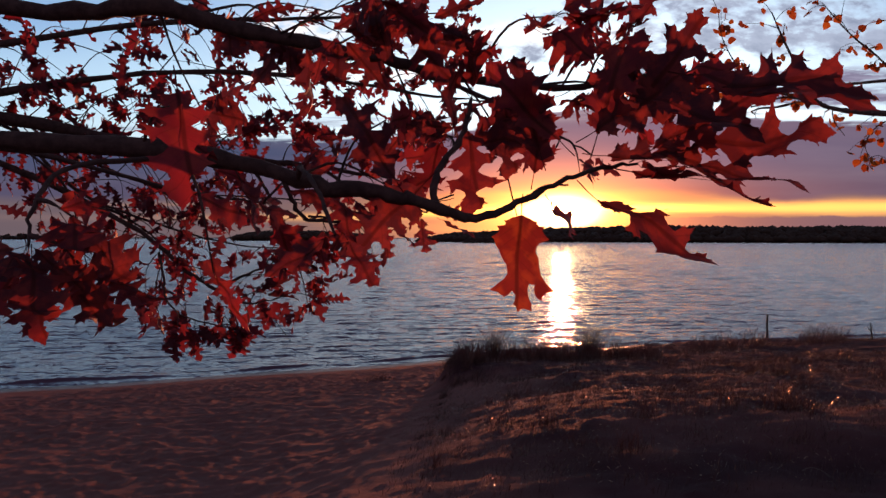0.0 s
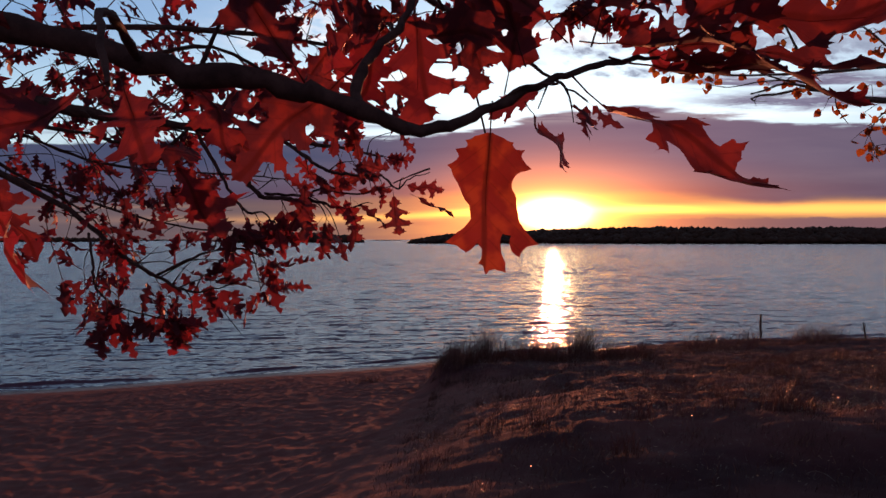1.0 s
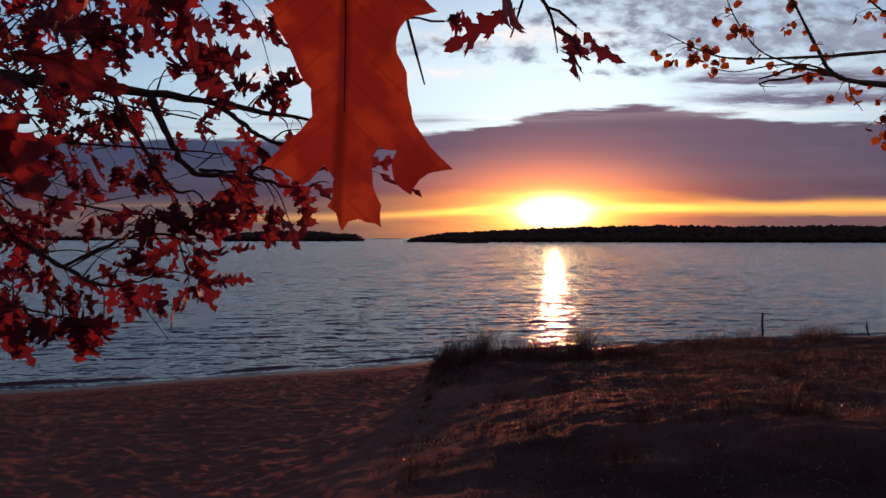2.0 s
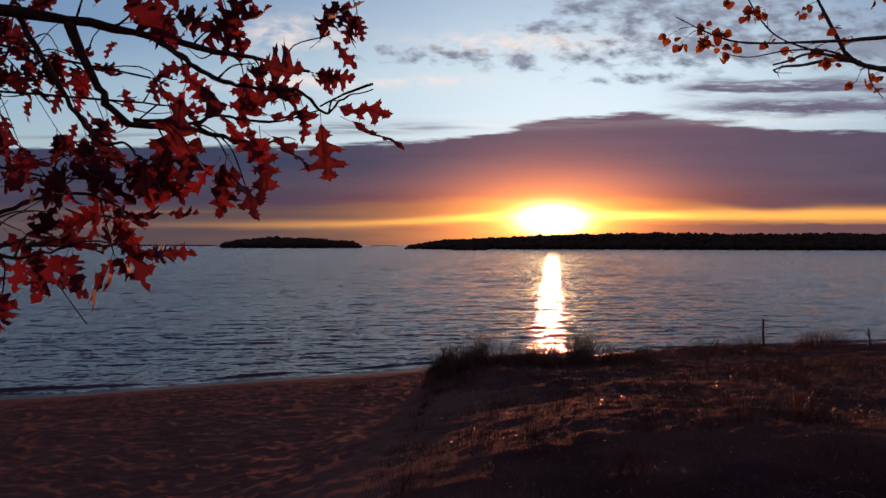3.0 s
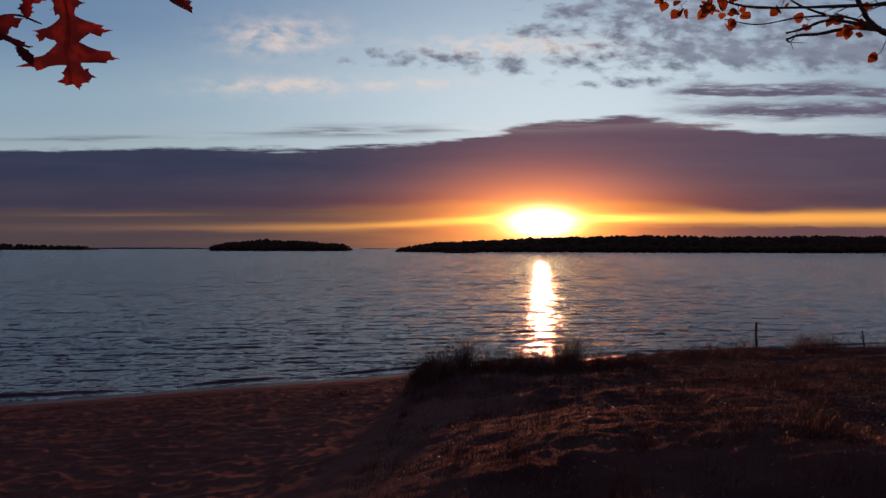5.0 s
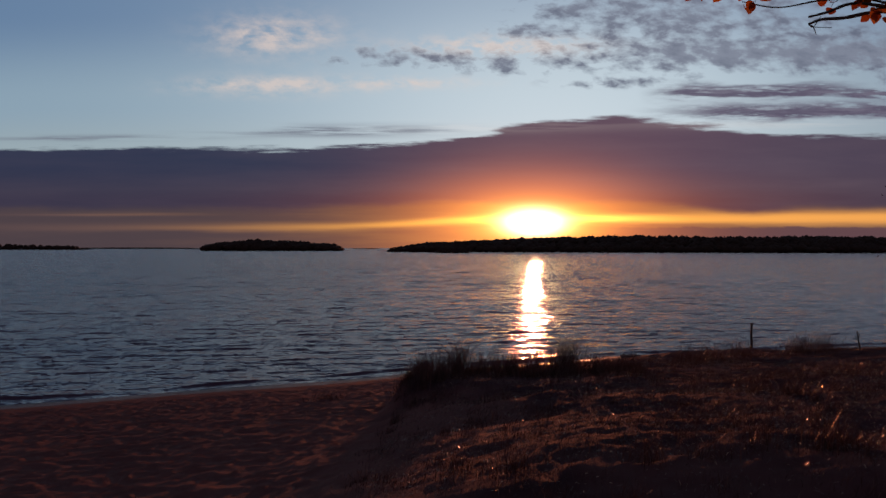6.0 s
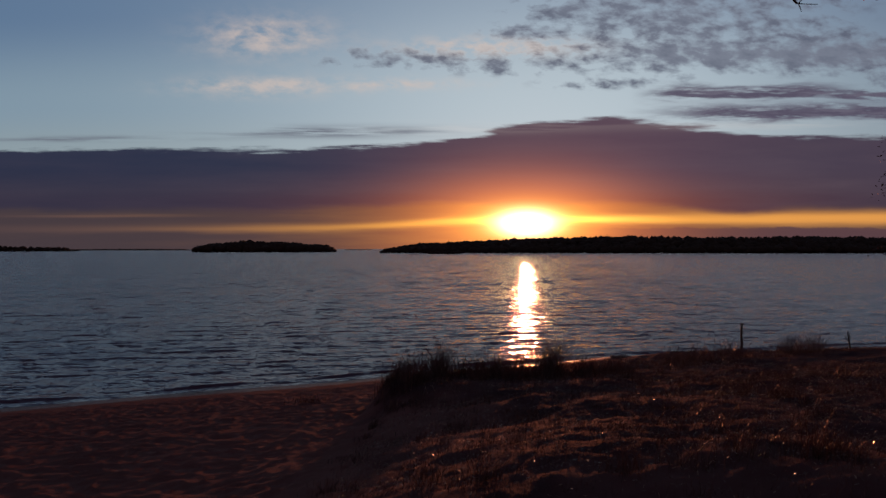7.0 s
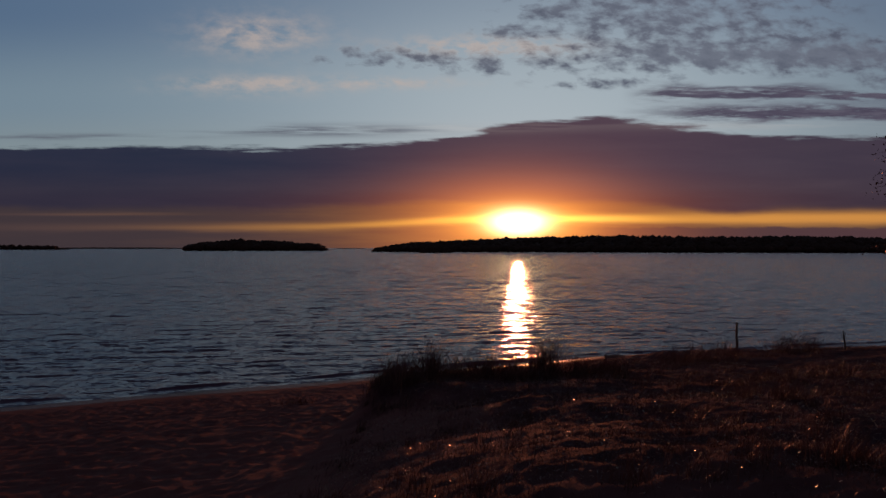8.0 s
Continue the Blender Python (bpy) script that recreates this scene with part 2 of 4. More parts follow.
def water_material():
    m, tr, p = material("lake_water", 0.12, 0.36)
    p.inputs["Base Color"].default_value = (0.070, 0.034, 0.056, 1)
    p.inputs["IOR"].default_value = 1.33
    p.inputs["Specular Tint"].default_value = (1.0, 0.86, 0.92, 1)
    # ripples are steeper towards the shore than along it
    p.inputs["Anisotropic"].default_value = 0.35
    p.inputs["Anisotropic Rotation"].default_value = 0.25
    tan = tr.nodes.new("ShaderNodeTangent")
    tan.direction_type, tan.axis = "RADIAL", "Z"
    tr.links.new(tan.outputs[0], p.inputs["Tangent"])
    c = obj_coord(tr)
    sep = tr.nodes.new("ShaderNodeSeparateXYZ")
    tr.links.new(c.sock, sep.inputs[0])
    x, y = V(tr, sep.outputs[0]), V(tr, sep.outputs[1])

    def slope(fx, fy, detail, kx, ky):
        n = tr.nodes.new("ShaderNodeTexNoise")
        n.inputs["Scale"].default_value, n.inputs["Detail"].default_value = 1.0, detail
        n.inputs["Distortion"].default_value = 0.4
        crest = combine(tr, x * fx + y * (fx * 0.15), y * fy - x * (fy * 0.12), fx * 40.0)
        tr.links.new(crest.sock, n.inputs["Vector"])
        s2 = tr.nodes.new("ShaderNodeSeparateColor")
        tr.links.new(n.outputs["Color"], s2.inputs[0])
        return (V(tr, s2.outputs[0]) - 0.5) * kx, (V(tr, s2.outputs[1]) - 0.5) * ky

    # tilt of the ripples, from swell to chop, leaning to the shore
    parts = [slope(0.05, 0.10, 2.0, 0.06, 0.11), slope(0.15, 0.38, 2.0, 0.12, 0.20), slope(0.5, 1.1, 2.0, 0.34, 0.36), slope(1.7, 3.4, 2.0, 0.50, 0.40), slope(5.5, 9.0, 1.0, 0.60, 0.35)]
    sx, sy = parts[0]
    for px, py in parts[1:]:
        sx, sy = sx + px, sy + py
    # steep little fronts of single wavelets
    for fx, fy, k, z, near in ((2.4, 7.0, 0.20, 3.0, 0.0), (1.1, 3.8, 0.24, 7.0, 0.0), (0.5, 1.9, 0.20, 11.0, 0.0), (0.3, 0.7, 0.19, 15.0, 50.0), (0.16, 0.2, 0.18, 19.0, 120.0)):
        n = fbm(tr, combine(tr, x * fx + y * (fx * 0.12), y * fy - x * (fy * 0.12), z), 1.0, 3.0, 0.55, 0.3)
        sy = sy - n.step(0.56, 0.66) * y.step(near * 0.5, near + 1.0) * k
    # calmer in the lee of the shore
    lee = (x - y * 0.16).step(0.0, 30.0) * -0.5 + 1.0
    sx, sy = sx * lee, sy * lee
    geo = tr.nodes.new("ShaderNodeNewGeometry")
    add = tr.nodes.new("ShaderNodeVectorMath")
    add.operation = "ADD"
    tr.links.new(geo.outputs["Normal"], add.inputs[0])
    tr.links.new(combine(tr, sx, sy - 0.03).sock, add.inputs[1])
    nrm = tr.nodes.new("ShaderNodeVectorMath")
    nrm.operation = "NORMALIZE"
    tr.links.new(add.outputs[0], nrm.inputs[0])
    tr.links.new(nrm.outputs[0], p.inputs["Normal"])
    return m


def plain(name, base, second, scale, rough=0.85, spec=0.2, per_object=0.0):
    m, tr, p = material(name, rough, spec)
    n = fbm(tr, obj_coord(tr), scale, 5.0, 0.6)
    col = mix(tr, n.step(0.3, 0.7), base, second)
    if per_object:
        col = mix(tr, random_of(tr) * per_object, col, tuple(0.4 * x for x in base))
    tr.links.new(col.sock, p.inputs["Base Color"])
    bump(tr, p, n, 0.6, 0.3 / scale)
    return m


def leaf_material(name, stops, joined=False, through=0.64, veins=False, mottle=0.25):
    m, tr, p = material(name, 0.55, 0.35)
    r = island_of(tr) if joined else random_of(tr)
    c = obj_coord(tr)
    n = fbm(tr, c, 28.0, 4.0, 0.6)
    n2 = fbm(tr, c, 14.0, 3.0)
    col = ramp(tr, (r * (1 - mottle) + (n2 - 0.5) * mottle * 2.0 + mottle * 0.5).op("ADD", 0.0, clamp=True), stops, "LINEAR")
    col = mix(tr, n.step(0.5, 0.75) * 0.5, col, (0.06, 0.014, 0.016))
    vein = None
    if veins:
        sep = tr.nodes.new("ShaderNodeSeparateXYZ")
        tr.links.new(c.sock, sep.inputs[0])
        lx, ly = V(tr, sep.outputs[0]).op("ABSOLUTE"), V(tr, sep.outputs[1])
        q = ((ly - lx * 0.9 + (n - 0.5) * 0.004) / 0.0165).op("FRACT") - 0.5
        vein = (q.op("ABSOLUTE").step(0.42, 0.5) * lx.step(0.0, 0.006) + lx.step(0.0034, 0.0010)).op("MINIMUM", 1.0)
        patch = fbm(tr, c, 34.0, 3.0, 0.5)
        col = mix(tr, patch.step(0.44, 0.60) * 0.85, col, mix(tr, 0.7, col, stops[-1][1]))
        col = mix(tr, vein * 0.28, col, (0.045, 0.008, 0.008))
        col = mix(tr, lx.step(0.0040, 0.0008) * 0.6, col, (0.035, 0.007, 0.007))
    tr.links.new(col.sock, p.inputs["Base Color"])
    bump(tr, p, (n - vein * 0.5) if veins else n, 0.35, 0.003)
    t = tr.nodes.new("ShaderNodeBsdfTranslucent")
    tcol = mix(tr, 0.12, col, stops[-1][1])
    tr.links.new(tcol.sock, t.inputs["Color"])
    s = tr.nodes.new("ShaderNodeMixShader")
    s.inputs[0].default_value = through
    tr.links.new(p.outputs[0], s.inputs[1])
    tr.links.new(t.outputs[0], s.inputs[2])
    tr.links.new(s.outputs[0], tr.nodes["Material Output"].inputs[0])
    return m


def straw_material():
    m, tr, p = material("bleached_straw", 0.28, 1.0)
    # pale end of the ramp brightens some bits to pass for sparkles
    col = ramp(tr, island_of(tr), [(0.0, (0.035, 0.024, 0.018)), (0.8, (0.07, 0.045, 0.03)), (1.0, (0.42, 0.29, 0.18))], "LINEAR")
    tr.links.new(col.sock, p.inputs["Base Color"])
    return m


def grass_material():
    m, tr, p = material("dry_dune_grass", 0.5, 0.3)
    r = island_of(tr)
    col = ramp(tr, r, [(0.0, (0.030, 0.015, 0.014)), (0.6, (0.052, 0.026, 0.022)), (0.95, (0.085, 0.042, 0.033)), (1.0, (0.20, 0.12, 0.08))], "LINEAR")
    tr.links.new(col.sock, p.inputs["Base Color"])
    t = tr.nodes.new("ShaderNodeBsdfTranslucent")
    tr.links.new(col.sock, t.inputs["Color"])
    s = tr.nodes.new("ShaderNodeMixShader")
    s.inputs[0].default_value = 0.14
    tr.links.new(p.outputs[0], s.inputs[1])
    tr.links.new(t.outputs[0], s.inputs[2])
    tr.links.new(s.outputs[0], tr.nodes["Material Output"].inputs[0])
    return m


SAND = sand_material()
WATER = water_material()
BARK = plain("oak_bark", (0.06, 0.04, 0.036), (0.026, 0.018, 0.017), 60.0)
BARK_B = plain("aspen_bark", (0.10, 0.085, 0.07), (0.04, 0.032, 0.028), 40.0)
WOODS = plain("far_woods", (0.026, 0.019, 0.014), (0.038, 0.025, 0.016), 0.25)
POST = plain("weathered_post", (0.09, 0.07, 0.055), (0.05, 0.04, 0.03), 30.0)
DRIFT = plain("driftwood", (0.22, 0.19, 0.16), (0.10, 0.085, 0.07), 20.0)
RED = [(0.0, (0.048, 0.018, 0.030)), (0.42, (0.072, 0.017, 0.029)), (0.70, (0.125, 0.017, 0.030)), (0.9, (0.23, 0.021, 0.036)), (1.0, (0.28, 0.042, 0.034))]
GOLD = [(0.0, (0.14, 0.025, 0.012)), (0.5, (0.28, 0.07, 0.015)), (1.0, (0.42, 0.16, 0.025))]
LEAF = leaf_material("red_oak_leaf", RED, veins=True)
# brighter, more orange copy of the leaf: sun behind it put into the colour
LEAD_LEAF = leaf_material("lit_oak_leaf", [(0.0, (0.08, 0.012, 0.016)), (0.4, (0.16, 0.018, 0.022)), (0.7, (0.25, 0.036, 0.024)), (1.0, (0.36, 0.08, 0.028))], veins=True, mottle=0.8)
LEAF_J = leaf_material("red_oak_leaf_mass", RED, True)
GOLD_LEAF = leaf_material("gold_aspen_leaf", GOLD)
GRASS = grass_material()
STRAW = straw_material()


# ---- tools for meshes ----
def part(name, bm, mat, parent=None, label=""):
    """Links a bmesh or mesh as one object, under a thing where one is given."""
    if isinstance(bm, bmesh.types.BMesh):
        me = bpy.data.meshes.new(name)
        bm.to_mesh(me)
        bm.free()
    else:
        me = bm
    if mat and not me.materials:
        me.materials.append(mat)
    ob = new(name, me)
    ob.parent = parent
    if label:
        tagged(ob, label)
    return ob


def empty(name, at=(0, 0, 0)):
    ob = new(name)
    ob.location = at
    ob.empty_display_size = 0.2
    return ob


def mesh_of(name, verts, faces, smooth=True):
    me = bpy.data.meshes.new(name)
    me.from_pydata(np.asarray(verts).tolist(), [], np.asarray(faces).tolist() if isinstance(faces, np.ndarray) else faces)
    if smooth:
        me.polygons.foreach_set("use_smooth", [True] * len(me.polygons))
    me.update()
    return me


def lattice(ix, iy, seed):
    h = (ix * 374761393 + iy * 668265263 + seed * 974711) & 0x7FFFFFFF
    h = ((h ^ (h >> 13)) * 1274126177) & 0x7FFFFFFF
    return ((h ^ (h >> 16)) & 0xFFFF) / 65535.0


def vnoise(x, y, seed=0):
    """Smooth value noise, 0 to 1."""
    x, y = np.asarray(x, float), np.asarray(y, float)
    ix, iy = np.floor(x).astype(np.int64), np.floor(y).astype(np.int64)
    fx, fy = x - ix, y - iy
    fx, fy = fx * fx * (3 - 2 * fx), fy * fy * (3 - 2 * fy)
    a, b = lattice(ix, iy, seed), lattice(ix + 1, iy, seed)
    c, d = lattice(ix, iy + 1, seed), lattice(ix + 1, iy + 1, seed)
    return (a * (1 - fx) + b * fx) * (1 - fy) + (c * (1 - fx) + d * fx) * fy


def sstep(a, b, x):
    t = np.clip((x - a) / (b - a), 0, 1)
    return t * t * (3 - 2 * t)


def grid_mesh(name, px, py, pz):
    ny, nx = px.shape
    verts = np.stack([px, py, pz], -1).reshape(-1, 3)
    i = np.arange(ny * nx).reshape(ny, nx)
    faces = np.stack([i[:-1, :-1], i[:-1, 1:], i[1:, 1:], i[1:, :-1]], -1).reshape(-1, 4)
    return mesh_of(name, verts, faces)


def spline(pts, per=6):
    """A smooth line through a few points."""
    p = [Vector(q) for q in pts]
    p = [p[0] * 2 - p[1], *p, p[-1] * 2 - p[-2]]
    res = []
    for i in range(1, len(p) - 2):
        a, b, c, d = p[i - 1:i + 3]
        for k in range(per):
            t = k / per
            res.append(0.5 * (2 * b + (c - a) * t + (2 * a - 5 * b + 4 * c - d) * t * t + (3 * b - a - 3 * c + d) * t ** 3))
    return [*res, p[-2]]


def tube(bm, line, r0, r1, sides=7, knobs=0.0, rng=random):
    """A tapered round bar along a line, with small swellings."""
    rings = []
    n = len(line)
    for i, q in enumerate(line):
        d = (line[min(i + 1, n - 1)] - line[max(i - 1, 0)]).normalized()
        s = d.cross(Vector((0.13, 0.21, 1.0))).normalized()
        w = d.cross(s)
        r = r0 + (r1 - r0) * i / max(1, n - 1)
        r *= 1 + knobs * (rng.random() - 0.4)
        rings.append([bm.verts.new(q + (s * math.cos(a) + w * math.sin(a)) * r) for a in (k * math.tau / sides for k in range(sides))])
    for a, b in zip(rings, rings[1:]):
        for k in range(sides):
            f = bm.faces.new((a[k], a[(k + 1) % sides], b[(k + 1) % sides], b[k]))
            f.smooth = True
    bm.faces.new(rings[0][::-1])
    bm.faces.new(rings[-1])
    return bm


# ---- ground, lake and far shore ----
def shore_y(x):
    xs = np.clip(x, -70, 70)
    return 34.3 + 0.46 * xs - 0.2 * np.maximum(0, xs - 9) + 0.5 * np.sin(xs * 0.21) * 0.5 + 0.25 * np.sin(xs * 0.63 + 1.0) * 0.6


def ridge(x, y, seed):
    """Thin crests between rounded hollows, 0 to 1."""
    return (1 - np.abs(vnoise(x, y, seed) - 0.5) * 2) ** 3


def ground_z(x, y, rough=True, cover=False):
    """Height of beach and dune over the lake."""
    x, y = np.asarray(x, float), np.asarray(y, float)
    d = (shore_y(x) - y) * 0.92
    beach = np.interp(d, [-60, -6, 0, 2, 5, 10, 14, 18, 22, 27, 33, 60], [-6, -0.9, -0.02, 0.14, 0.5, 1.42, 1.82, 2.08, 2.35, 3.3, 3.9, 4.4])
    front = np.interp(d, [-60, -6, 0, 3, 6, 9, 13.7, 22], [-6, -0.9, -0.02, 0.28, 0.70, 1.34, 2.45, 4.6])
    front = front + sstep(5, 11, x) * np.interp(d, [0, 3, 6, 9, 13.7, 22], [0, 0.14, 0.32, 0.41, 0.3, 0])
    top = np.where(y > 8.4, 3.81 - 0.1025 * (y - 7), 3.66 - 0.045 * np.clip(8.4 - y, 0, 3.5))
    top = np.clip(top, 0, 3.98)
    k = 0.25
    h = np.clip(0.5 + 0.5 * (front - top) / k, 0, 1)
    dune = front * (1 - h) + top * h - k * h * (1 - h)
    # the dune's flank: a long slope close by, a low bluff at the crest
    edge = np.interp(y, [5, 9, 13, 15.5, 17.4, 19, 26], [-4.2, -3.8, -2.9, -1.9, -1.15, -0.8, 2.0]) + 0.5 * (vnoise(x * 0.5, y * 0.5, 5) - 0.5) + 0.2 * (vnoise(x * 1.7, y * 1.7, 15) - 0.5)
    wide = np.interp(y, [8, 13, 15.5, 17.4, 30], [7.2, 6.4, 4.8, 0.9, 1.2])
    m = sstep(0, 1, (x - edge) / wide)
    if cover:
        fringe = (x - edge - 0.5 * (wide - 0.9) + 2.2 * (vnoise(x * 0.8, y * 0.8, 41) - 0.5) + 0.9 * (vnoise(x * 2.6, y * 2.6, 42) - 0.5)) / np.interp(y, [13, 17], [2.6, 1.2])
        bare = sstep(0.62, 0.8, vnoise(x * 0.45, y * 0.6, 43) * 0.7 + vnoise(x * 1.4, y * 1.9, 44) * 0.3)
        return np.clip(fringe, 0, 1) * (1 - 0.35 * bare) * sstep(2.0, 5.0, d)
    z = beach * (1 - m) + np.maximum(dune, np.minimum(beach, dune + 0.2)) * m
    if rough:
        dry = sstep(0.8, 4.0, d)
        # trodden sand: crests between footprints
        bx, by = x + 0.25 * vnoise(x * 1.3, y * 1.3, 51), y + 0.25 * vnoise(x * 1.3, y * 1.3, 52)
        z = z + dry * (1 - m) * (0.035 * (ridge(bx * 1.8, by * 2.5, 2) ** 1.7 - 0.3) + 0.05 * (ridge(bx * 3.2, by * 4.6, 4) ** 1.7 - 0.3) + 0.022 * (ridge(x * 5.4, y * 6.6, 6) - 0.4) + 0.016 * (vnoise(x * 9, y * 9, 3) - 0.5))
        # hummocks and stubble on the dune
        z = z + dry * m * (0.16 * (vnoise(x * 0.5, y * 0.6, 8) - 0.5) + 0.11 * (vnoise(x * 1.05, y * 1.4, 9) - 0.5) + 0.06 * (vnoise(x * 2.3, y * 2.9, 17) - 0.5) + 0.03 * (ridge(x * 4.1, y * 4.6, 16) - 0.4) + 0.022 * (vnoise(x * 6.5, y * 7, 14) - 0.5) + 0.018 * (vnoise(x * 10, y * 11, 3) - 0.5))
        z = z + (1 - m) * 0.25 * (vnoise(x * 0.3, y * 0.3, 11) - 0.5) * sstep(4.0, 9.0, d)
    return z


def axis(lo, a, b, hi, fine, n):
    far1 = a - np.geomspace(fine, a - lo, n)[::-1]
    far2 = b + np.geomspace(fine, hi - b, n)
    return np.concatenate([far1, np.arange(a, b, fine), far2])


gx, gy = np.meshgrid(axis(-1500, -14, 20, 1500, 0.065, 36), axis(-1500, 5.6, 35, 120, 0.065, 32))
ground = part("ground", grid_mesh("ground", gx, gy, ground_z(gx, gy)), SAND)
att = ground.data.attributes.new("cover", "FLOAT", "POINT")
att.data.foreach_set("value", ground_z(gx, gy, True, True).ravel())
wat = ground.data.attributes.new("wet", "FLOAT", "POINT")
wat.data.foreach_set("value", sstep(2.6, 0.4, (shore_y(gx) - gy) * 0.92).ravel())
tagged(ground, "trampled tan sand beach rising to a low grassy dune", "ground", kind="structure")

ang, rad = np.meshgrid(np.radians(np.linspace(-78, 78, 560)), np.concatenate([np.geomspace(20, 70, 480), np.geomspace(71, 4600, 330)]))
wx, wy = rad * np.sin(ang), rad * np.cos(ang)
wz = np.zeros_like(wx)
wrng = random.Random(4)
for length, high in ((3.4, 0.005), (2.4, 0.007), (1.7, 0.008), (1.2, 0.008), (0.8, 0.007), (0.55, 0.005)):
    for k in range(3):
        a = math.radians(-12 + wrng.uniform(-11, 11))
        ph = wrng.uniform(0, 6.28)
        q = (wx * math.sin(a) + wy * math.cos(a)) * math.tau / length + ph
        patch = 1.6 * vnoise(wx / length * 0.7 + k * 7, wy / length * 0.5, int(length * 10) + k) - 0.4
        wz += high * (np.sin(q) + 0.3 * np.sin(2 * q + 0.5)) * (0.35 + patch) * sstep(60 * length, 12 * length, rad)
off = (wy - shore_y(wx)) * 0.92
lap = 0.15 * np.exp(-((off - 0.45 - 0.6 * vnoise(wx * 0.25, wx * 0.0, 3)) / 0.2) ** 2) * vnoise(wx * 0.35, wx * 0.0 + 5, 6)
calm = sstep(0.0, 6.0, wy - shore_y(wx)) * 0.8 + 0.2
lake = part("water", grid_mesh("water", wx, wy, wz * calm + lap), WATER)
tagged(lake, "rippled grey-blue lake reflecting the sunset", "water", kind="structure")


def clump(verts, faces, at, size, rng, rows=4, around=6, pointed=0.0):
    """One uneven crown added to a list of vertices and faces."""
    base = len(verts)
    sx, sy, sz = size
    for i in range(rows + 1):
        t = i / rows
        r = math.sin(math.pi * (0.12 + 0.86 * t)) * (1 - pointed) + (1 - t) * pointed
        for k in range(around):
            a = (k + 0.5 * (i % 2)) * math.tau / around
            j = 1 + rng.uniform(-0.32, 0.32)
            verts.append((at[0] + sx * r * j * math.cos(a), at[1] + sy * r * j * math.sin(a), at[2] + sz * (t + rng.uniform(-0.06, 0.06))))
    for i in range(rows):
        for k in range(around):
            a, b = base + i * around + k, base + i * around + (k + 1) % around
            faces.append((a, b, b + around, a + around))
    faces.append(tuple(base + rows * around + k for k in range(around)))


def wooded_land(name, label, spine, heights, depth, tall, count, seed, points=0.2):
    """A wooded strip of land along a line: its ground, and its trees as one mass."""
    rng = random.Random(seed)
    land = empty(name, (spine[0][0], spine[0][1], 0))
    off = Vector((spine[0][0], spine[0][1], 0))
    xs, ys = [p[0] for p in spine], [p[1] for p in spine]
    n = 90
    px = np.linspace(xs[0], xs[-1], n)
    py = np.interp(px, xs, ys)
    hh = np.interp(px, xs, heights)
    rows, prof = (0.0, 0.05, 0.3, 0.6, 1.0), (-1.0, 0.12, 0.75, 1.0, -1.0)
    gx2 = np.stack([px for r in rows])
    gy2 = np.stack([py + depth * r for r in rows])
    gz2 = np.stack([np.where(hh * p > 0, hh * p * (0.8 + 0.3 * vnoise(px * 0.05, px * 0 + p, seed)), -1.0) for p in prof])
    part("land", grid_mesh("land", gx2 - off.x, gy2 - off.y, gz2), WOODS, land)
    verts, faces = [], []
    for i in range(count):
        t = rng.random()
        x = xs[0] + (xs[-1] - xs[0]) * t
        r = rng.random() ** 1.3 * 0.7 + 0.02
        h0 = float(np.interp(x, xs, heights)) * float(np.interp(r, rows, (0, 0.12, 0.75, 1.0, 0.0)))
        ends = min(1.0, 0.45 + min(t, 1 - t) * 14)
        stand = float(vnoise(x / (tall * 5.0), 0.5, seed + 3)) * 0.5 + float(vnoise(x / (tall * 1.6), 2.5, seed + 4)) * 0.25
        big = tall * (0.75 + 0.3 * stand) * rng.uniform(0.7, 1.0) * ends
        if rng.random() < 0.02:
            big *= 1.15
        p = points if rng.random() < 0.15 else 0.0
        w = big * rng.uniform(0.5, 1.0) * (0.6 if p else 1.0)
        clump(verts, faces, (x - off.x, float(np.interp(x, xs, ys)) + depth * r - off.y, max(0.0, h0 - 1.0)), (w, w, big), rng, 4, 6, p)
    wood = part("woodland", mesh_of("woodland", verts, faces), WOODS, land)
    tagged(wood, kind="stuff")
    return tagged(land, label, "wooded land")


wooded_land("far_shore", "dark wooded hills of the far shore against the sunset", [(-74, 815), (17, 795), (120, 770), (185, 750), (345, 690), (550, 640), (1040, 600)],
            [3.5, 8.5, 12.5, 14, 12.0, 11.0, 11.5], 150, 8.5, 4200, 21, 0.5)
wooded_land("wooded_island", "dark tree-covered island out in the lake", [(-373, 1053), (-352, 1051), (-310, 1049), (-262, 1048), (-210, 1047), (-166, 1046)], [0.8, 5, 9, 8, 5.5, 0.8], 68, 12.0, 420, 22, 0.5)
wooded_land("small_islet", "low dark wooded islet before the far shore", [(-15, 672), (0, 671), (16.5, 670)], [0.3, 1.1, 0.3], 11, 3.6, 60, 23)
wooded_land("distant_island", "dim low wooded island far across the lake", [(-1250, 1500), (-1000, 1500), (-790, 1500)], [9, 9, 3], 60, 8.5, 260, 24)
wooded_land("distant_shore", "thin dark line of the distant shore", [(-1340, 2300), (-1070, 2300), (-830, 2300)], [2, 3.5, 2], 80, 4.5, 240, 25)
wooded_land("distant_islets", "thin low islets on the horizon", [(-322, 2300), (-276, 2300), (-230, 2300)], [1, 1.5, 1], 30, 3.0, 40, 26)


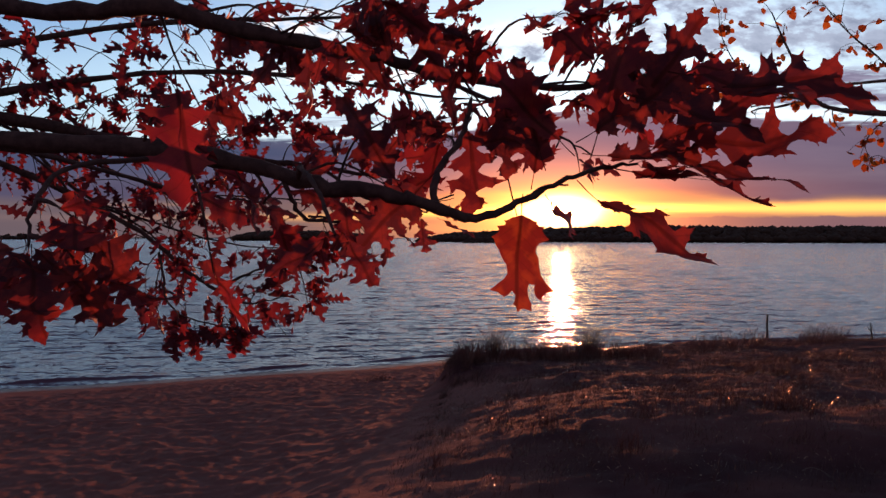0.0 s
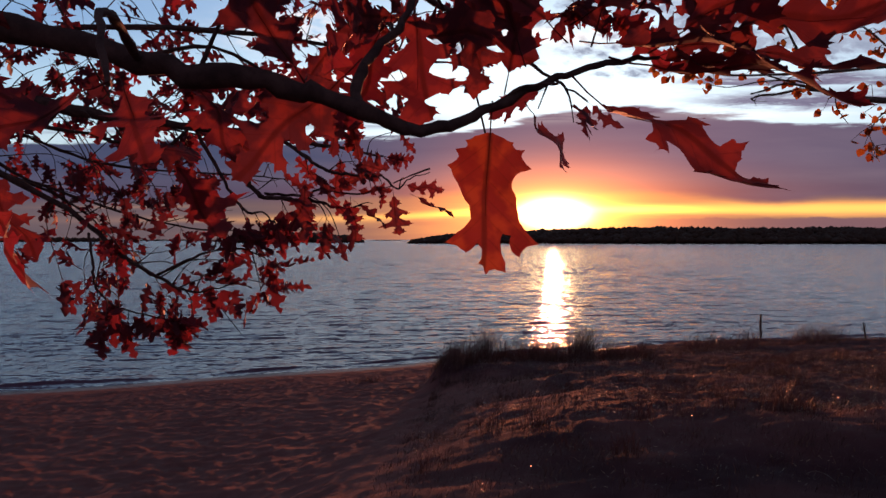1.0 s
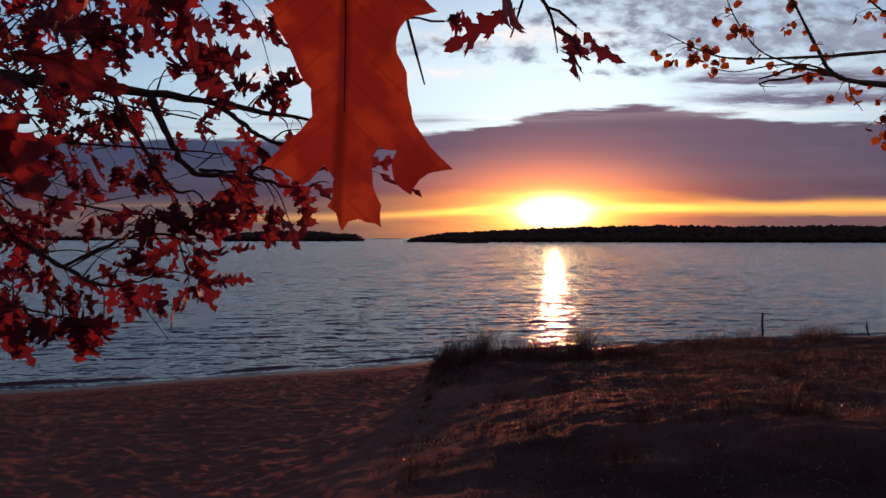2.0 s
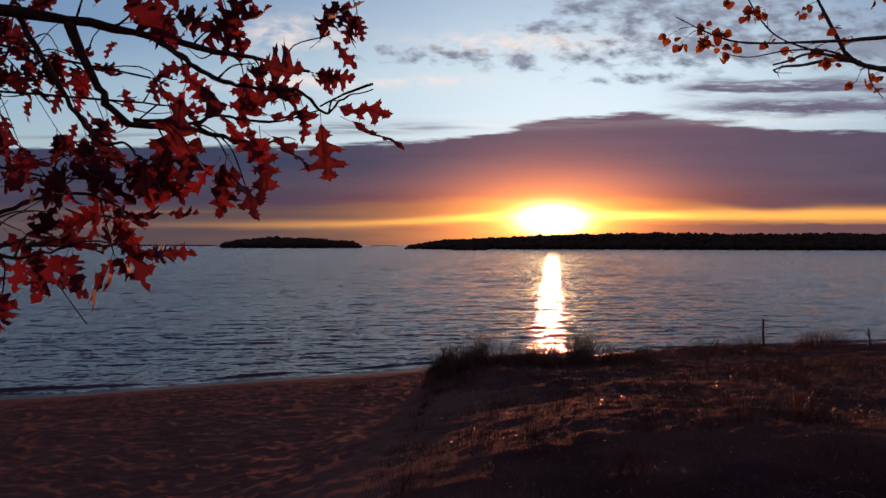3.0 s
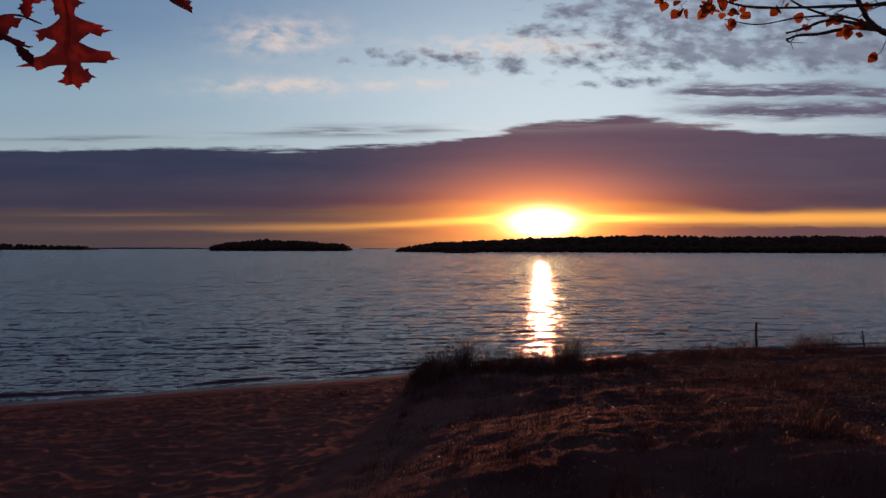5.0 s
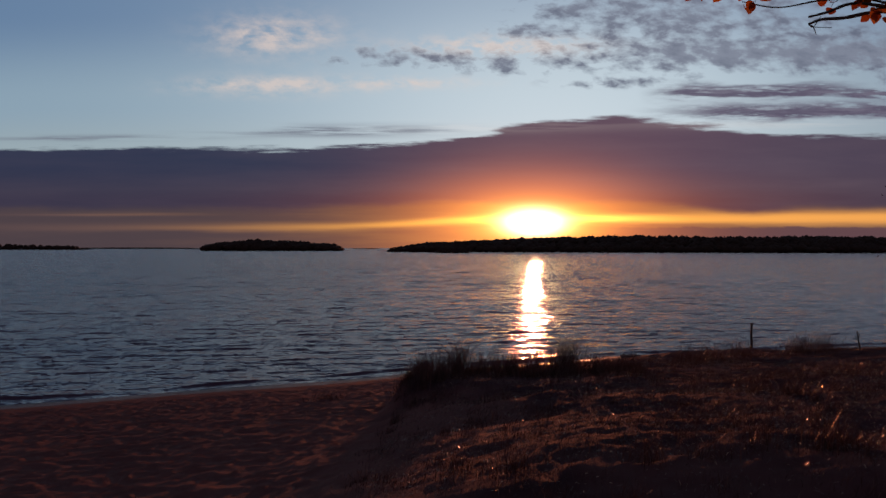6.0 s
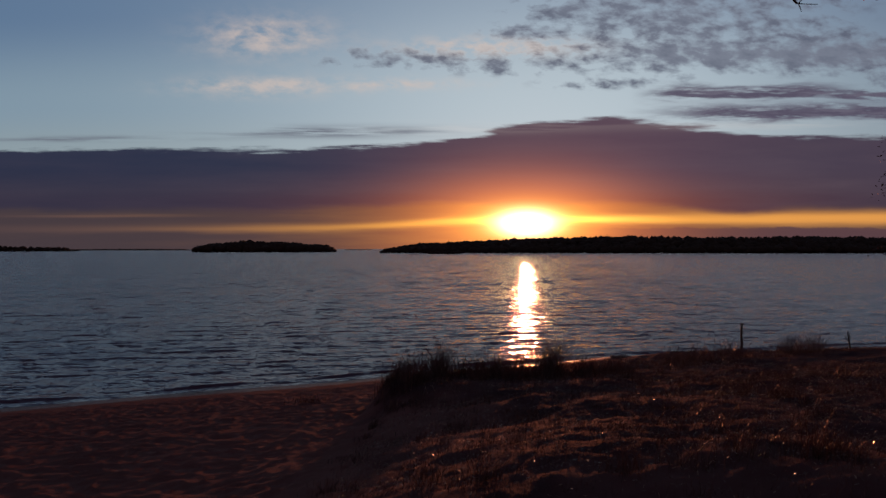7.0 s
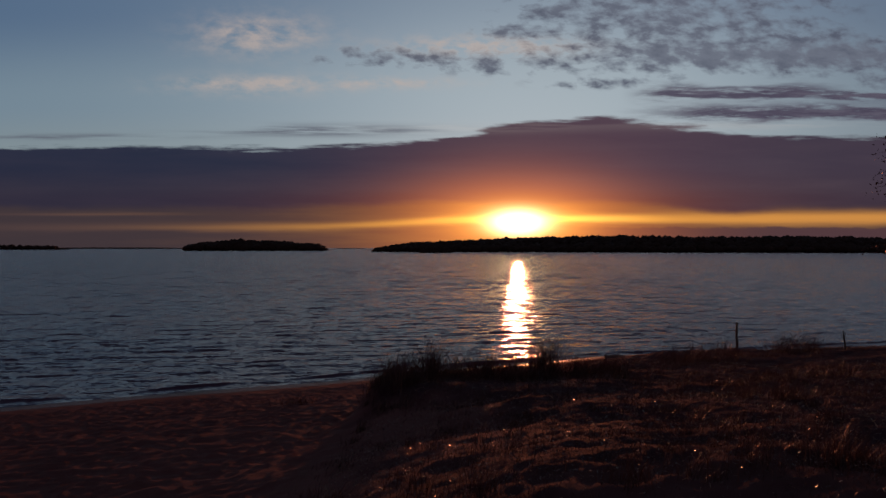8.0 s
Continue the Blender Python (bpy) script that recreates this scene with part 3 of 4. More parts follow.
# ---- dune grass ----
def blades(name, clumps, seed, label):
    """Dry grass blades in clumps: x, y, spread, number, height."""
    rng = np.random.RandomState(seed)
    verts, faces = [], []
    total = 0
    for cx, cy, spread, num, high in clumps:
        bx = cx + rng.normal(0, spread, num)
        by = cy + rng.normal(0, spread, num)
        bz = ground_z(bx, by) - 0.02
        a = rng.uniform(0, math.tau, num)
        hh = high * rng.uniform(0.4, 1.25, num)
        lean = rng.uniform(0.1, 0.75, num) * hh
        wd = rng.uniform(0.0016, 0.0034, num) * (1 + 0.5 * (cy > 14))
        face = rng.uniform(0, math.tau, num)
        lx, ly = np.cos(a) * lean + 0.12 * hh, np.sin(a) * lean
        ring = []
        for t in (0.0, 0.45, 0.8):
            qx, qy, qz = bx + lx * t * t, by + ly * t * t, bz + hh * (t - 0.18 * t * t * lean / hh)
            w = wd * (1 - 0.6 * t)
            ring.append(np.stack([qx - np.cos(face) * w, qy - np.sin(face) * w, qz], -1))
            ring.append(np.stack([qx + np.cos(face) * w, qy + np.sin(face) * w, qz], -1))
        ring.append(np.stack([bx + lx, by + ly, bz + hh * (1 - 0.18 * lean / hh)], -1))
        verts.append(np.stack(ring, 1).reshape(-1, 3))
        i0 = total + np.arange(num) * 7
        for f in ((0, 1, 3), (0, 3, 2), (2, 3, 5), (2, 5, 4), (4, 5, 6)):
            faces.append(np.stack([i0 + k for k in f], -1))
        total += num * 7
    ob = part(name, mesh_of(name, np.concatenate(verts), np.concatenate(faces), False), GRASS)
    return tagged(ob, label, "dune grass", kind="stuff")


grng = random.Random(12)
crest = []
for i in range(70):
    x = -0.6 + 5.6 * grng.random()
    crest.append((x, 18.2 + 0.25 * x + grng.uniform(-1.2, 0.6), grng.uniform(0.06, 0.16), grng.randint(30, 80), grng.choice((0.2, 0.26, 0.32, 0.42, 0.52))))
for x, h in ((-0.62, 0.5), (-0.45, 0.62), (-0.25, 0.7), (0.0, 0.66), (0.3, 0.6), (0.55, 0.88), (0.68, 0.92), (0.85, 0.6), (1.2, 0.55), (1.5, 0.5), (1.75, 0.66), (2.05, 0.6),
             (2.5, 0.7), (2.95, 0.85), (3.12, 1.05), (3.25, 1.1), (3.45, 0.9), (3.9, 0.62), (4.15, 0.55), (4.6, 0.42), (5.1, 0.36)):
    crest.append((x, 18.6 + 0.2 * x + grng.uniform(-0.25, 0.25), 0.11, 150, h))
for i in range(12):
    x = -0.6 + 1.5 * grng.random()
    crest.append((x, 17.2 + 1.4 * grng.random() + 0.3 * x, 0.12, 70, grng.uniform(0.2, 0.4)))
blades("crest_grass", crest, 3, "dry tufts of beach grass along the dune crest")
rim = []
for i in range(90):
    x = 5.0 + 17.0 * i / 89
    rim.append((x + grng.uniform(-0.2, 0.2), 20.2 + (x - 5) * 1.02 + grng.uniform(-1.4, 0.6), 0.22, 40, grng.uniform(0.12, 0.3)))
for x, y, h in ((7.4, 22.9, 0.55), (7.9, 23.4, 0.6), (8.6, 24.2, 0.5), (10.1, 26.2, 0.7), (10.9, 27.6, 0.6), (13.5, 29.4, 0.7), (13.8, 29.6, 0.85), (14.3, 30.2, 0.75), (14.9, 30.6, 0.95),
                (15.4, 31.0, 0.8), (15.9, 31.3, 0.6)):
    rim.append((x, y, 0.26, 150, h))
blades("rim_grass", rim, 5, "thin dry beach grass along the lake-side dune edge")
field = []
for i in range(2600):
    y = grng.uniform(6.2, 27)
    x = grng.uniform(-0.7, 0.62 * y + 2.0)
    if vnoise(x * 0.5, y * 0.5, 31) < 0.22:
        continue
    field.append((x, y, grng.uniform(0.05, 0.18), grng.randint(12, 34), grng.choice((0.04, 0.06, 0.08, 0.1, 0.14))))
for x, y, h in ((3.95, 8.75, 0.42), (4.1, 8.9, 0.4), (5.95, 13.7, 0.45), (6.1, 13.8, 0.4), (1.8, 7.3, 0.3), (3.4, 8.8, 0.34), (2.3, 8.6, 0.3), (5.3, 11.2, 0.3), (1.1, 8.9, 0.3), (0.6, 9.3, 0.26), (2.9, 8.7, 0.25)):
    field.append((x, y, 0.1, 90, h))
for i in range(340):
    y = 7.4 + 14.0 * grng.random() ** 0.75
    x = grng.uniform(-0.6, 0.62 * y + 1.0)
    if vnoise(x * 0.7, y * 0.7, 33) < 0.42:
        continue
    field.append((x, y, grng.uniform(0.05, 0.12), grng.randint(30, 70), grng.uniform(0.10, 0.28)))
blades("dune_grass", field, 7, "sparse dry grass glinting in the low sun on the dune")


def straw(name, count, seed, label):
    """Short broken straws lying about on the dune, added to make its sparkles."""
    rng = random.Random(seed)
    verts, faces = [], []
    spots = [(rng.uniform(0, 1), rng.uniform(8.6, 24) if rng.random() < 0.97 else rng.uniform(6.4, 8.6)) for _ in range(count)]
    sy = np.array([q[1] for q in spots])
    sx = -0.5 + np.array([q[0] for q in spots]) * (0.62 * sy + 2.0)
    for x, y, z0 in zip(sx.tolist(), sy.tolist(), ground_z(sx, sy).tolist()):
        z = z0 + rng.uniform(0.01, 0.09)
        ln, wd = rng.uniform(0.006, 0.024), rng.uniform(0.0011, 0.0025)
        d = Vector((rng.gauss(0, 1), rng.gauss(0, 1), rng.gauss(0, 0.7))).normalized() * ln
        s = d.cross(Vector((rng.gauss(0, 1), rng.gauss(0, 1), rng.gauss(0, 1)))).normalized() * wd
        n = d.cross(s).normalized() * wd * 0.5
        c = Vector((x, y, z))
        o = len(verts)
        verts.extend(q[:] for q in (c - d - s, c - d + s, c + d + s, c + d - s, c - d + n, c + d + n))
        faces += [(o, o + 1, o + 2, o + 3), (o, o + 3, o + 5, o + 4), (o + 1, o + 4, o + 5, o + 2), (o, o + 4, o + 1), (o + 3, o + 2, o + 5)]
    ob = part(name, mesh_of(name, verts, faces, False), STRAW)
    return tagged(ob, label, "straw", kind="stuff")


straw("straw_litter", 34000, 19, "bleached bits of straw glinting on the dune")
blades("beach_tuft", [(-2.85, 21.0, 0.22, 130, 0.25), (-2.6, 21.1, 0.15, 80, 0.2)], 9, "small dark tuft of grass on the open sand")


# ---- post and driftwood ----
def marker_post():
    bm = bmesh.new()
    rng = random.Random(2)
    z = float(ground_z(12.62, 31.0))
    tube(bm, spline([(0, 0, -0.25), (0.01, 0, 0.3), (-0.005, 0.01, 0.62), (0.01, 0, 2.48 - z)], 4), 0.05, 0.044, 9, 0.12, rng)
    ob = part("wooden_post", bm, POST)
    ob.location = (12.62, 31.0, z)
    return tagged(ob, "thin weathered wooden post standing in the dune edge", "post")


marker_post()


def dead_snag():
    """A few bare stems of a dead shrub at the dune's edge."""
    rng = random.Random(17)
    z = float(ground_z(18.05, 33.0))
    bm = bmesh.new()
    tube(bm, spline([(0.06, 0, -0.15), (0.02, 0.01, 0.25), (-0.04, 0, 0.55), (-0.06, 0.02, 0.82)], 4), 0.045, 0.02, 7, 0.3, rng)
    for k in range(6):
        h = rng.uniform(0.3, 0.75)
        tube(bm, spline([(-0.03, 0, h), (-0.03 + rng.uniform(-0.12, 0.12), rng.uniform(-0.08, 0.08), h + 0.12), (-0.03 + rng.uniform(-0.26, 0.26), rng.uniform(-0.15, 0.15), h + rng.uniform(0.14, 0.3))], 3), 0.012, 0.004, 5, 0.3, rng)
    ob = part("dead_shrub", bm, POST)
    ob.location = (18.05, 33.0, z)
    return tagged(ob, "small bare dead shrub standing at the dune edge", "shrub")


dead_snag()


def driftwood():
    bm = bmesh.new()
    rng = random.Random(6)
    tube(bm, spline([(-0.5, 0, 0.1), (-0.2, 0.03, 0.09), (0.2, -0.02, 0.11), (0.5, 0.04, 0.06)], 5), 0.08, 0.05, 8, 0.3, rng)
    tube(bm, spline([(0.1, 0, 0.12), (0.2, 0.05, 0.2), (0.25, 0.08, 0.27)], 3), 0.03, 0.012, 6, 0.2, rng)
    ob = part("driftwood_log", bm, DRIFT)
    ob.location = (9.1, 36.1, float(ground_z(9.1, 36.1)) - 0.03)
    return tagged(ob, "short grey driftwood log lying at the waterline", "driftwood")


driftwood()


# ---- oak overhead ----
# lobes of a half leaf: place of the point along the midrib, and its reach
SLIM = [(0.17, 0.17), (0.38, 0.31), (0.64, 0.38), (0.86, 0.16)]
WIDE = [(0.20, 0.22), (0.44, 0.42), (0.71, 0.36), (0.89, 0.15)]
FULL = [(0.14, 0.20), (0.30, 0.31), (0.50, 0.37), (0.72, 0.34), (0.89, 0.14)]
# the large leaf at the end of the branch, seen flat: its two sides
LEAD_A = [(0.02, 0.0), (0.10, 0.035), (0.17, 0.06), (0.19, 0.11), (0.26, 0.11), (0.24, 0.17), (0.31, 0.24), (0.20, 0.28), (0.17, 0.36), (0.21, 0.45), (0.23, 0.57),
          (0.27, 0.66), (0.38, 0.77), (0.29, 0.79), (0.23, 0.86), (0.17, 0.81), (0.18, 0.72), (0.12, 0.71), (0.10, 0.80), (0.13, 0.90), (0.13, 0.97), (0.06, 0.95)]
LEAD_B = [(0.02, 0.0), (0.11, 0.03), (0.17, 0.06), (0.15, 0.10), (0.23, 0.13), (0.20, 0.18), (0.28, 0.25), (0.23, 0.33), (0.16, 0.46), (0.11, 0.56), (0.12, 0.64),
          (0.20, 0.72), (0.28, 0.80), (0.19, 0.82), (0.14, 0.86), (0.06, 0.78), (0.03, 0.84), (0.05, 0.92)]


def half_leaf(rng, lobes, jag):
    """The outline of one side of an oak leaf: bristle-pointed lobes between rounded bays."""
    def j(v):
        return v + rng.gauss(0, 0.011) * jag

    slip, wide = rng.uniform(-0.03, 0.03), rng.uniform(0.82, 1.12)
    pts = [(0.014, 0.0), (0.05, 0.045)]
    for i, (t, w) in enumerate(lobes):
        t, w = t + slip * math.sin(math.pi * t), w * wide * rng.uniform(0.85, 1.12)
        pts += [(j(0.50 * w), j(t - 0.085)), (j(0.80 * w), j(t - 0.075)), (j(0.73 * w), j(t - 0.038)), (j(w), j(t)), (j(0.73 * w), j(t + 0.004)), (j(0.66 * w), j(t + 0.050))]
        if i + 1 < len(lobes):
            bay = 0.055 + 0.2 * rng.random() * min(w, lobes[i + 1][1])
            mid = (t + lobes[i + 1][0] - 0.10) / 2
            pts += [(j(0.42 * w + 0.3 * bay), j(min(t + 0.02, mid))), (bay, mid + 0.004)]
    pts += [(0.05, 0.945), (0.035, 0.965)]
    return [(max(0.012, x), min(0.985, y)) for x, y in pts]


def oak_leaf_mesh(rng, size=0.125, lobes=SLIM, calm=1.0, jag=1.0, sides=None, cell=0.11):
    """A lobed leaf along +y with its stalk, folded along the midrib and curled."""
    fold, curl, twist = rng.uniform(-0.2, 0.9) * calm, rng.uniform(-0.7, 0.8) * calm, rng.uniform(-0.9, 0.9) * calm
    wav, ph = rng.uniform(0.03, 0.08) * (0.4 + 0.6 * calm), rng.uniform(0, 6)
    sway = rng.uniform(-0.15, 0.15) * (0.3 if sides else 1.0)

    def place(x, t):
        z = abs(x) * fold + curl * (t - 0.2) ** 2 + wav * math.sin(t * 9 + ph + x * 7) + twist * x * t + 0.10 * calm * abs(x) * math.sin(t * 24 + ph)
        return Vector((x * (1 - 0.35 * calm * abs(x)) + sway * t * t, t, z)) * size + Vector((0, 0.2 * size, 0))

    a, b = sides or (half_leaf(rng, lobes, jag), half_leaf(rng, lobes, jag))
    if cell < 0.1:
        # hollow, finely notched edges between the points
        a, b = ([q for u, v in zip(e, e[1:] + [(0.0, 1.0)]) for q in (u, *((max(0.008, (u[0] * (1 - f) + v[0] * f) - 0.011 * math.sin(math.pi * f) + rng.gauss(0, 0.004)), u[1] * (1 - f) + v[1] * f + rng.gauss(0, 0.003)) for f in (0.33, 0.67)))] for e in (a, b))
    ring = [Vector(q) for q in a] + [Vector((0.0, 1.0))] + [Vector((-x, y)) for x, y in reversed(b)]
    inner = [Vector((0.0, 0.06 + cell * 0.8 * k)) for k in range(int(0.9 / (cell * 0.8)))]
    n = len(ring)
    for k in range(int(1 / cell)):
        for x in range(1, 4):
            for q in (x * cell, -x * cell):
                c = Vector((q * 0.9, 0.08 + k * cell + 0.03 * x))
                odd = False
                for u, v in zip(ring, ring[1:] + ring[:1]):
                    if (u.y > c.y) != (v.y > c.y) and c.x < (v.x - u.x) * (c.y - u.y) / (v.y - u.y) + u.x:
                        odd = not odd
                if odd:
                    inner.append(c)
    vs, _, fs, *_ = delaunay_2d_cdt(ring + inner, [], [list(range(n))], 1, 1e-5)
    bm = bmesh.new()
    made = [bm.verts.new(place(v.x, v.y)) for v in vs]
    for f in fs:
        bm.faces.new([made[k] for k in f]).smooth = True
    root = place(0, 0)
    tube(bm, [Vector((0, -0.02 * size, 0.02 * size)), root * 0.5, root, place(0, 0.15), place(0, 0.35), place(0, 0.6)], 0.0008, 0.0002, 4)
    me = bpy.data.meshes.new("leaf")
    bm.to_mesh(me)
    bm.free()
    me.materials.append(LEAF)
    return me


def along(axis_dir, normal, at, size):
    """Pose with +y along a direction and +z near a normal."""
    y = Vector(axis_dir).normalized()
    x = y.cross(Vector(normal))
    if x.length < 1e-3:
        x = y.cross(Vector((1, 0, 0)))
    x.normalize()
    z = x.cross(y)
    m = Matrix((x, y, z)).transposed().to_4x4()
    return Matrix.Translation(at) @ m @ Matrix.Diagonal((size, size, size, 1))


# open way under the branches, kept clear of leaves along the camera's route
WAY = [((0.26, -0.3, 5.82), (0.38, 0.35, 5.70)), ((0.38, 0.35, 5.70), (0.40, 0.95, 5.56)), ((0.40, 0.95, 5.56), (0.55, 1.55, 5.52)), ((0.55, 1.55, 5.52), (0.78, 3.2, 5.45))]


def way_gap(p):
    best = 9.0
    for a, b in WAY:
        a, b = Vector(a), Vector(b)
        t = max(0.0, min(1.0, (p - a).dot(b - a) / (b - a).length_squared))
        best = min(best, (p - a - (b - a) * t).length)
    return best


def build_oak():
    rng = random.Random(41)
    gz = float(ground_z(-3.3, 0.8, False))
    oak = empty("oak_tree", (-3.3, 0.8, gz))
    base = Vector((-3.3, 0.8, gz))

    def limb(name, pts, r0, r1, sides=8, per=6):
        line = [p - base for p in spline(pts, per)]
        for i in range(1, len(line) - 1):
            line[i] = line[i] + Vector((rng.gauss(0, 1), rng.gauss(0, 1), rng.gauss(0, 1))) * min(0.0022, r0 * 0.25)
        bm = bmesh.new()
        tube(bm, line, r0, r1, sides, 0.35, rng)
        part(name, bm, BARK, oak)
        return [p + base for p in line]

    limb("trunk", [(-3.3, 0.8, gz - 0.3), (-3.28, 0.82, gz + 1.5), (-3.2, 0.85, 6.2), (-3.25, 0.8, 8.5), (-3.1, 0.9, 10.5)], 0.26, 0.12, 12)
    limb("root_flare", [(-3.3, 0.8, gz - 0.25), (-3.3, 0.8, gz + 0.35)], 0.40, 0.25, 12, 3)
    lines = {}
    lines["a"] = limb("limb", [(-3.2, 0.8, 5.7), (-2.0, 0.62, 6.1), (-0.9, 0.68, 6.0), (-0.39, 0.72, 5.94), (-0.13, 0.73, 5.922), (0.045, 0.73, 5.878), (0.14, 0.74, 5.863), (0.21, 0.77, 5.845), (0.265, 0.81, 5.836), (0.33, 0.84, 5.864), (0.42, 0.86, 5.906), (0.5, 0.87, 5.918)], 0.018, 0.002)
    lines["b"] = limb("limb", [(-3.2, 0.82, 6.3), (-1.5, 0.95, 6.35), (-0.58, 1.0, 6.21), (-0.32, 1.0, 6.21), (-0.2, 1.0, 6.18), (-0.02, 1.02, 6.142), (0.114, 1.04, 6.116), (0.244, 1.06, 6.09), (0.42, 1.05, 6.07), (0.55, 1.0, 6.08)], 0.021, 0.004)
    lines["c"] = limb("limb", [(0.114, 1.04, 6.116), (0.28, 1.3, 6.10), (0.45, 1.55, 6.06), (0.55, 1.64, 6.02)], 0.006, 0.002)
    lines["d"] = limb("limb", [(-3.2, 0.95, 6.0), (-2.2, 1.8, 6.3), (-1.5, 2.15, 6.24), (-0.935, 2.3, 6.136), (-0.753, 2.35, 6.105), (-0.5, 2.45, 6.09), (-0.27, 2.6, 6.069), (-0.013, 2.7, 6.03)], 0.028, 0.004)
    lines["e"] = limb("limb", [(-0.5, 2.45, 6.09), (-0.46, 2.5, 5.95), (-0.415, 2.55, 5.88), (-0.345, 2.6, 5.872), (-0.257, 2.65, 5.868), (-0.17, 2.68, 5.84), (-0.09, 2.68, 5.85)], 0.011, 0.003)
    lines["f"] = limb("limb", [(-1.8, 2.02, 6.25), (-1.3, 2.3, 6.0), (-1.006, 2.4, 5.825), (-0.837, 2.4, 5.683), (-0.70, 2.4, 5.60), (-0.6, 2.4, 5.559), (-0.465, 2.4, 5.587)], 0.013, 0.002)
    lines["g"] = limb("limb", [(-0.92, 2.36, 5.75), (-0.876, 2.3, 5.668), (-0.868, 2.3, 5.589), (-0.812, 2.3, 5.525), (-0.70, 2.3, 5.494), (-0.618, 2.3, 5.478)], 0.005, 0.002)
    lines["h"] = limb("limb", [(-0.34, 2.55, 6.07), (-0.22, 2.42, 5.99), (-0.16, 2.45, 5.952), (-0.09, 2.5, 5.944), (-0.001, 2.55, 5.945), (0.046, 2.6, 5.905), (0.094, 2.6, 5.941), (0.163, 2.6, 5.962)], 0.007, 0.0015)
    lines["i"] = limb("limb", [(-1.6, 2.1, 6.26), (-1.0, 2.4, 6.42), (-0.45, 2.6, 6.45), (0.02, 2.75, 6.4), (0.3, 2.8, 6.38)], 0.014, 0.003)
    lines["j"] = limb("limb", [(-2.0, 1.95, 6.28), (-1.2, 2.5, 6.62), (-0.5, 2.8, 6.74), (0.15, 2.95, 6.8)], 0.016, 0.003)
    lines["k"] = limb("limb", [(-0.6, 2.42, 6.095), (-0.53, 2.45, 5.96), (-0.485, 2.5, 5.857), (-0.441, 2.5, 5.817), (-0.40, 2.5, 5.822), (-0.35, 2.5, 5.78)], 0.007, 0.002)
    lines["l"] = limb("limb", [(-0.1, 0.73, 5.918), (-0.20, 0.58, 5.89), (-0.20, 0.5, 5.84), (-0.18, 0.46, 5.80)], 0.004, 0.0015)
    lines["m"] = limb("limb", [(0.02, 0.73, 5.886), (0.05, 0.62, 5.89), (0.09, 0.53, 5.86), (0.12, 0.48, 5.81)], 0.004, 0.0015)
    lines["n"] = limb("limb", [(-1.3, 2.3, 6.0), (-1.2, 2.7, 5.88), (-1.15, 2.9, 5.75), (-1.2, 2.95, 5.62)], 0.006, 0.002)
    lines["o"] = limb("limb", [(-0.7, 0.69, 5.98), (-0.5, 0.95, 5.95), (-0.33, 1.15, 5.90), (-0.2, 1.3, 5.88)], 0.006, 0.002)
    lines["p"] = limb("limb", [(-2.2, 1.8, 6.3), (-1.7, 2.7, 6.28), (-1.2, 3.1, 6.24), (-0.7, 3.3, 6.16)], 0.012, 0.003)
    lines["t"] = limb("limb", [(-1.7, 2.7, 6.28), (-1.4, 2.65, 6.0), (-1.1, 2.7, 5.87), (-0.8, 2.75, 5.78), (-0.52, 2.75, 5.76)], 0.007, 0.002)
    lines["u"] = limb("limb", [(-1.5, 2.15, 6.24), (-1.25, 2.5, 6.1), (-1.0, 2.6, 6.0), (-0.6, 2.72, 5.97), (-0.35, 2.75, 5.95)], 0.007, 0.002)
    lines["q"] = limb("limb", [(-0.72, 2.4, 5.612), (-0.58, 2.42, 5.68), (-0.45, 2.42, 5.70), (-0.36, 2.4, 5.67)], 0.005, 0.002)
    lines["r"] = limb("limb", [(0.2, 0.765, 5.848), (0.2, 0.82, 5.90), (0.235, 0.87, 5.96), (0.25, 0.93, 6.03)], 0.006, 0.003)
    lines["s"] = limb("limb", [(0.33, 0.842, 5.866), (0.36, 0.836, 5.882), (0.392, 0.83, 5.884)], 0.0025, 0.0013)
    lines["v"] = limb("limb", [(-0.415, 2.58, 5.89), (-0.284, 2.62, 5.885), (-0.23, 2.62, 5.905), (-0.12, 2.62, 5.89), (-0.06, 2.62, 5.893), (0.03, 2.625, 5.918)], 0.005, 0.002)
    lines["w"] = limb("limb", [(-0.284, 2.62, 5.885), (-0.235, 2.64, 5.853), (-0.215, 2.66, 5.81)], 0.003, 0.0015)
    lines["x"] = limb("limb", [(0.163, 2.6, 5.975), (0.09, 2.6, 5.95), (0.03, 2.62, 5.925)], 0.003, 0.002)

    leaves = []

    def leaf(at, direction, normal, size):
        leaves.append((Vector(at), Vector(direction).normalized(), Vector(normal), size))

    def allowed(p, tip):
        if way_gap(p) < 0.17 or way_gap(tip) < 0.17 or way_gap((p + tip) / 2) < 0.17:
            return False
        if p.y < 1.8:
            # nothing hangs low before the open lake
            if tip.x > 0.12 and tip.z < 5.845:
                return False
            if tip.x > -0.02 and tip.z < 5.70:
                return False
            if tip.y < 0.38:
                return False
            if tip.y > 0.8 and tip.x > 0.15 and tip.z < 5.94:
                return False
        else:
            # the outer end is nearly bare, with a few leaves of its own
            if tip.x > 0.10 and tip.z < 6.35:
                return False
            if -0.7 < tip.x < 0.2 and 5.8 < tip.z < 6.16 and rng.random() < 0.82:
                return False
            if tip.x > -0.24 and tip.z < 5.86:
                return False
            if -0.85 < tip.x <= -0.22 and 5.75 < tip.z < 5.98 and rng.random() < 0.93:
                return False
            if tip.z < 5.36 + max(0.0, (tip.x + 0.62)) * 0.45:
                return False
        return True

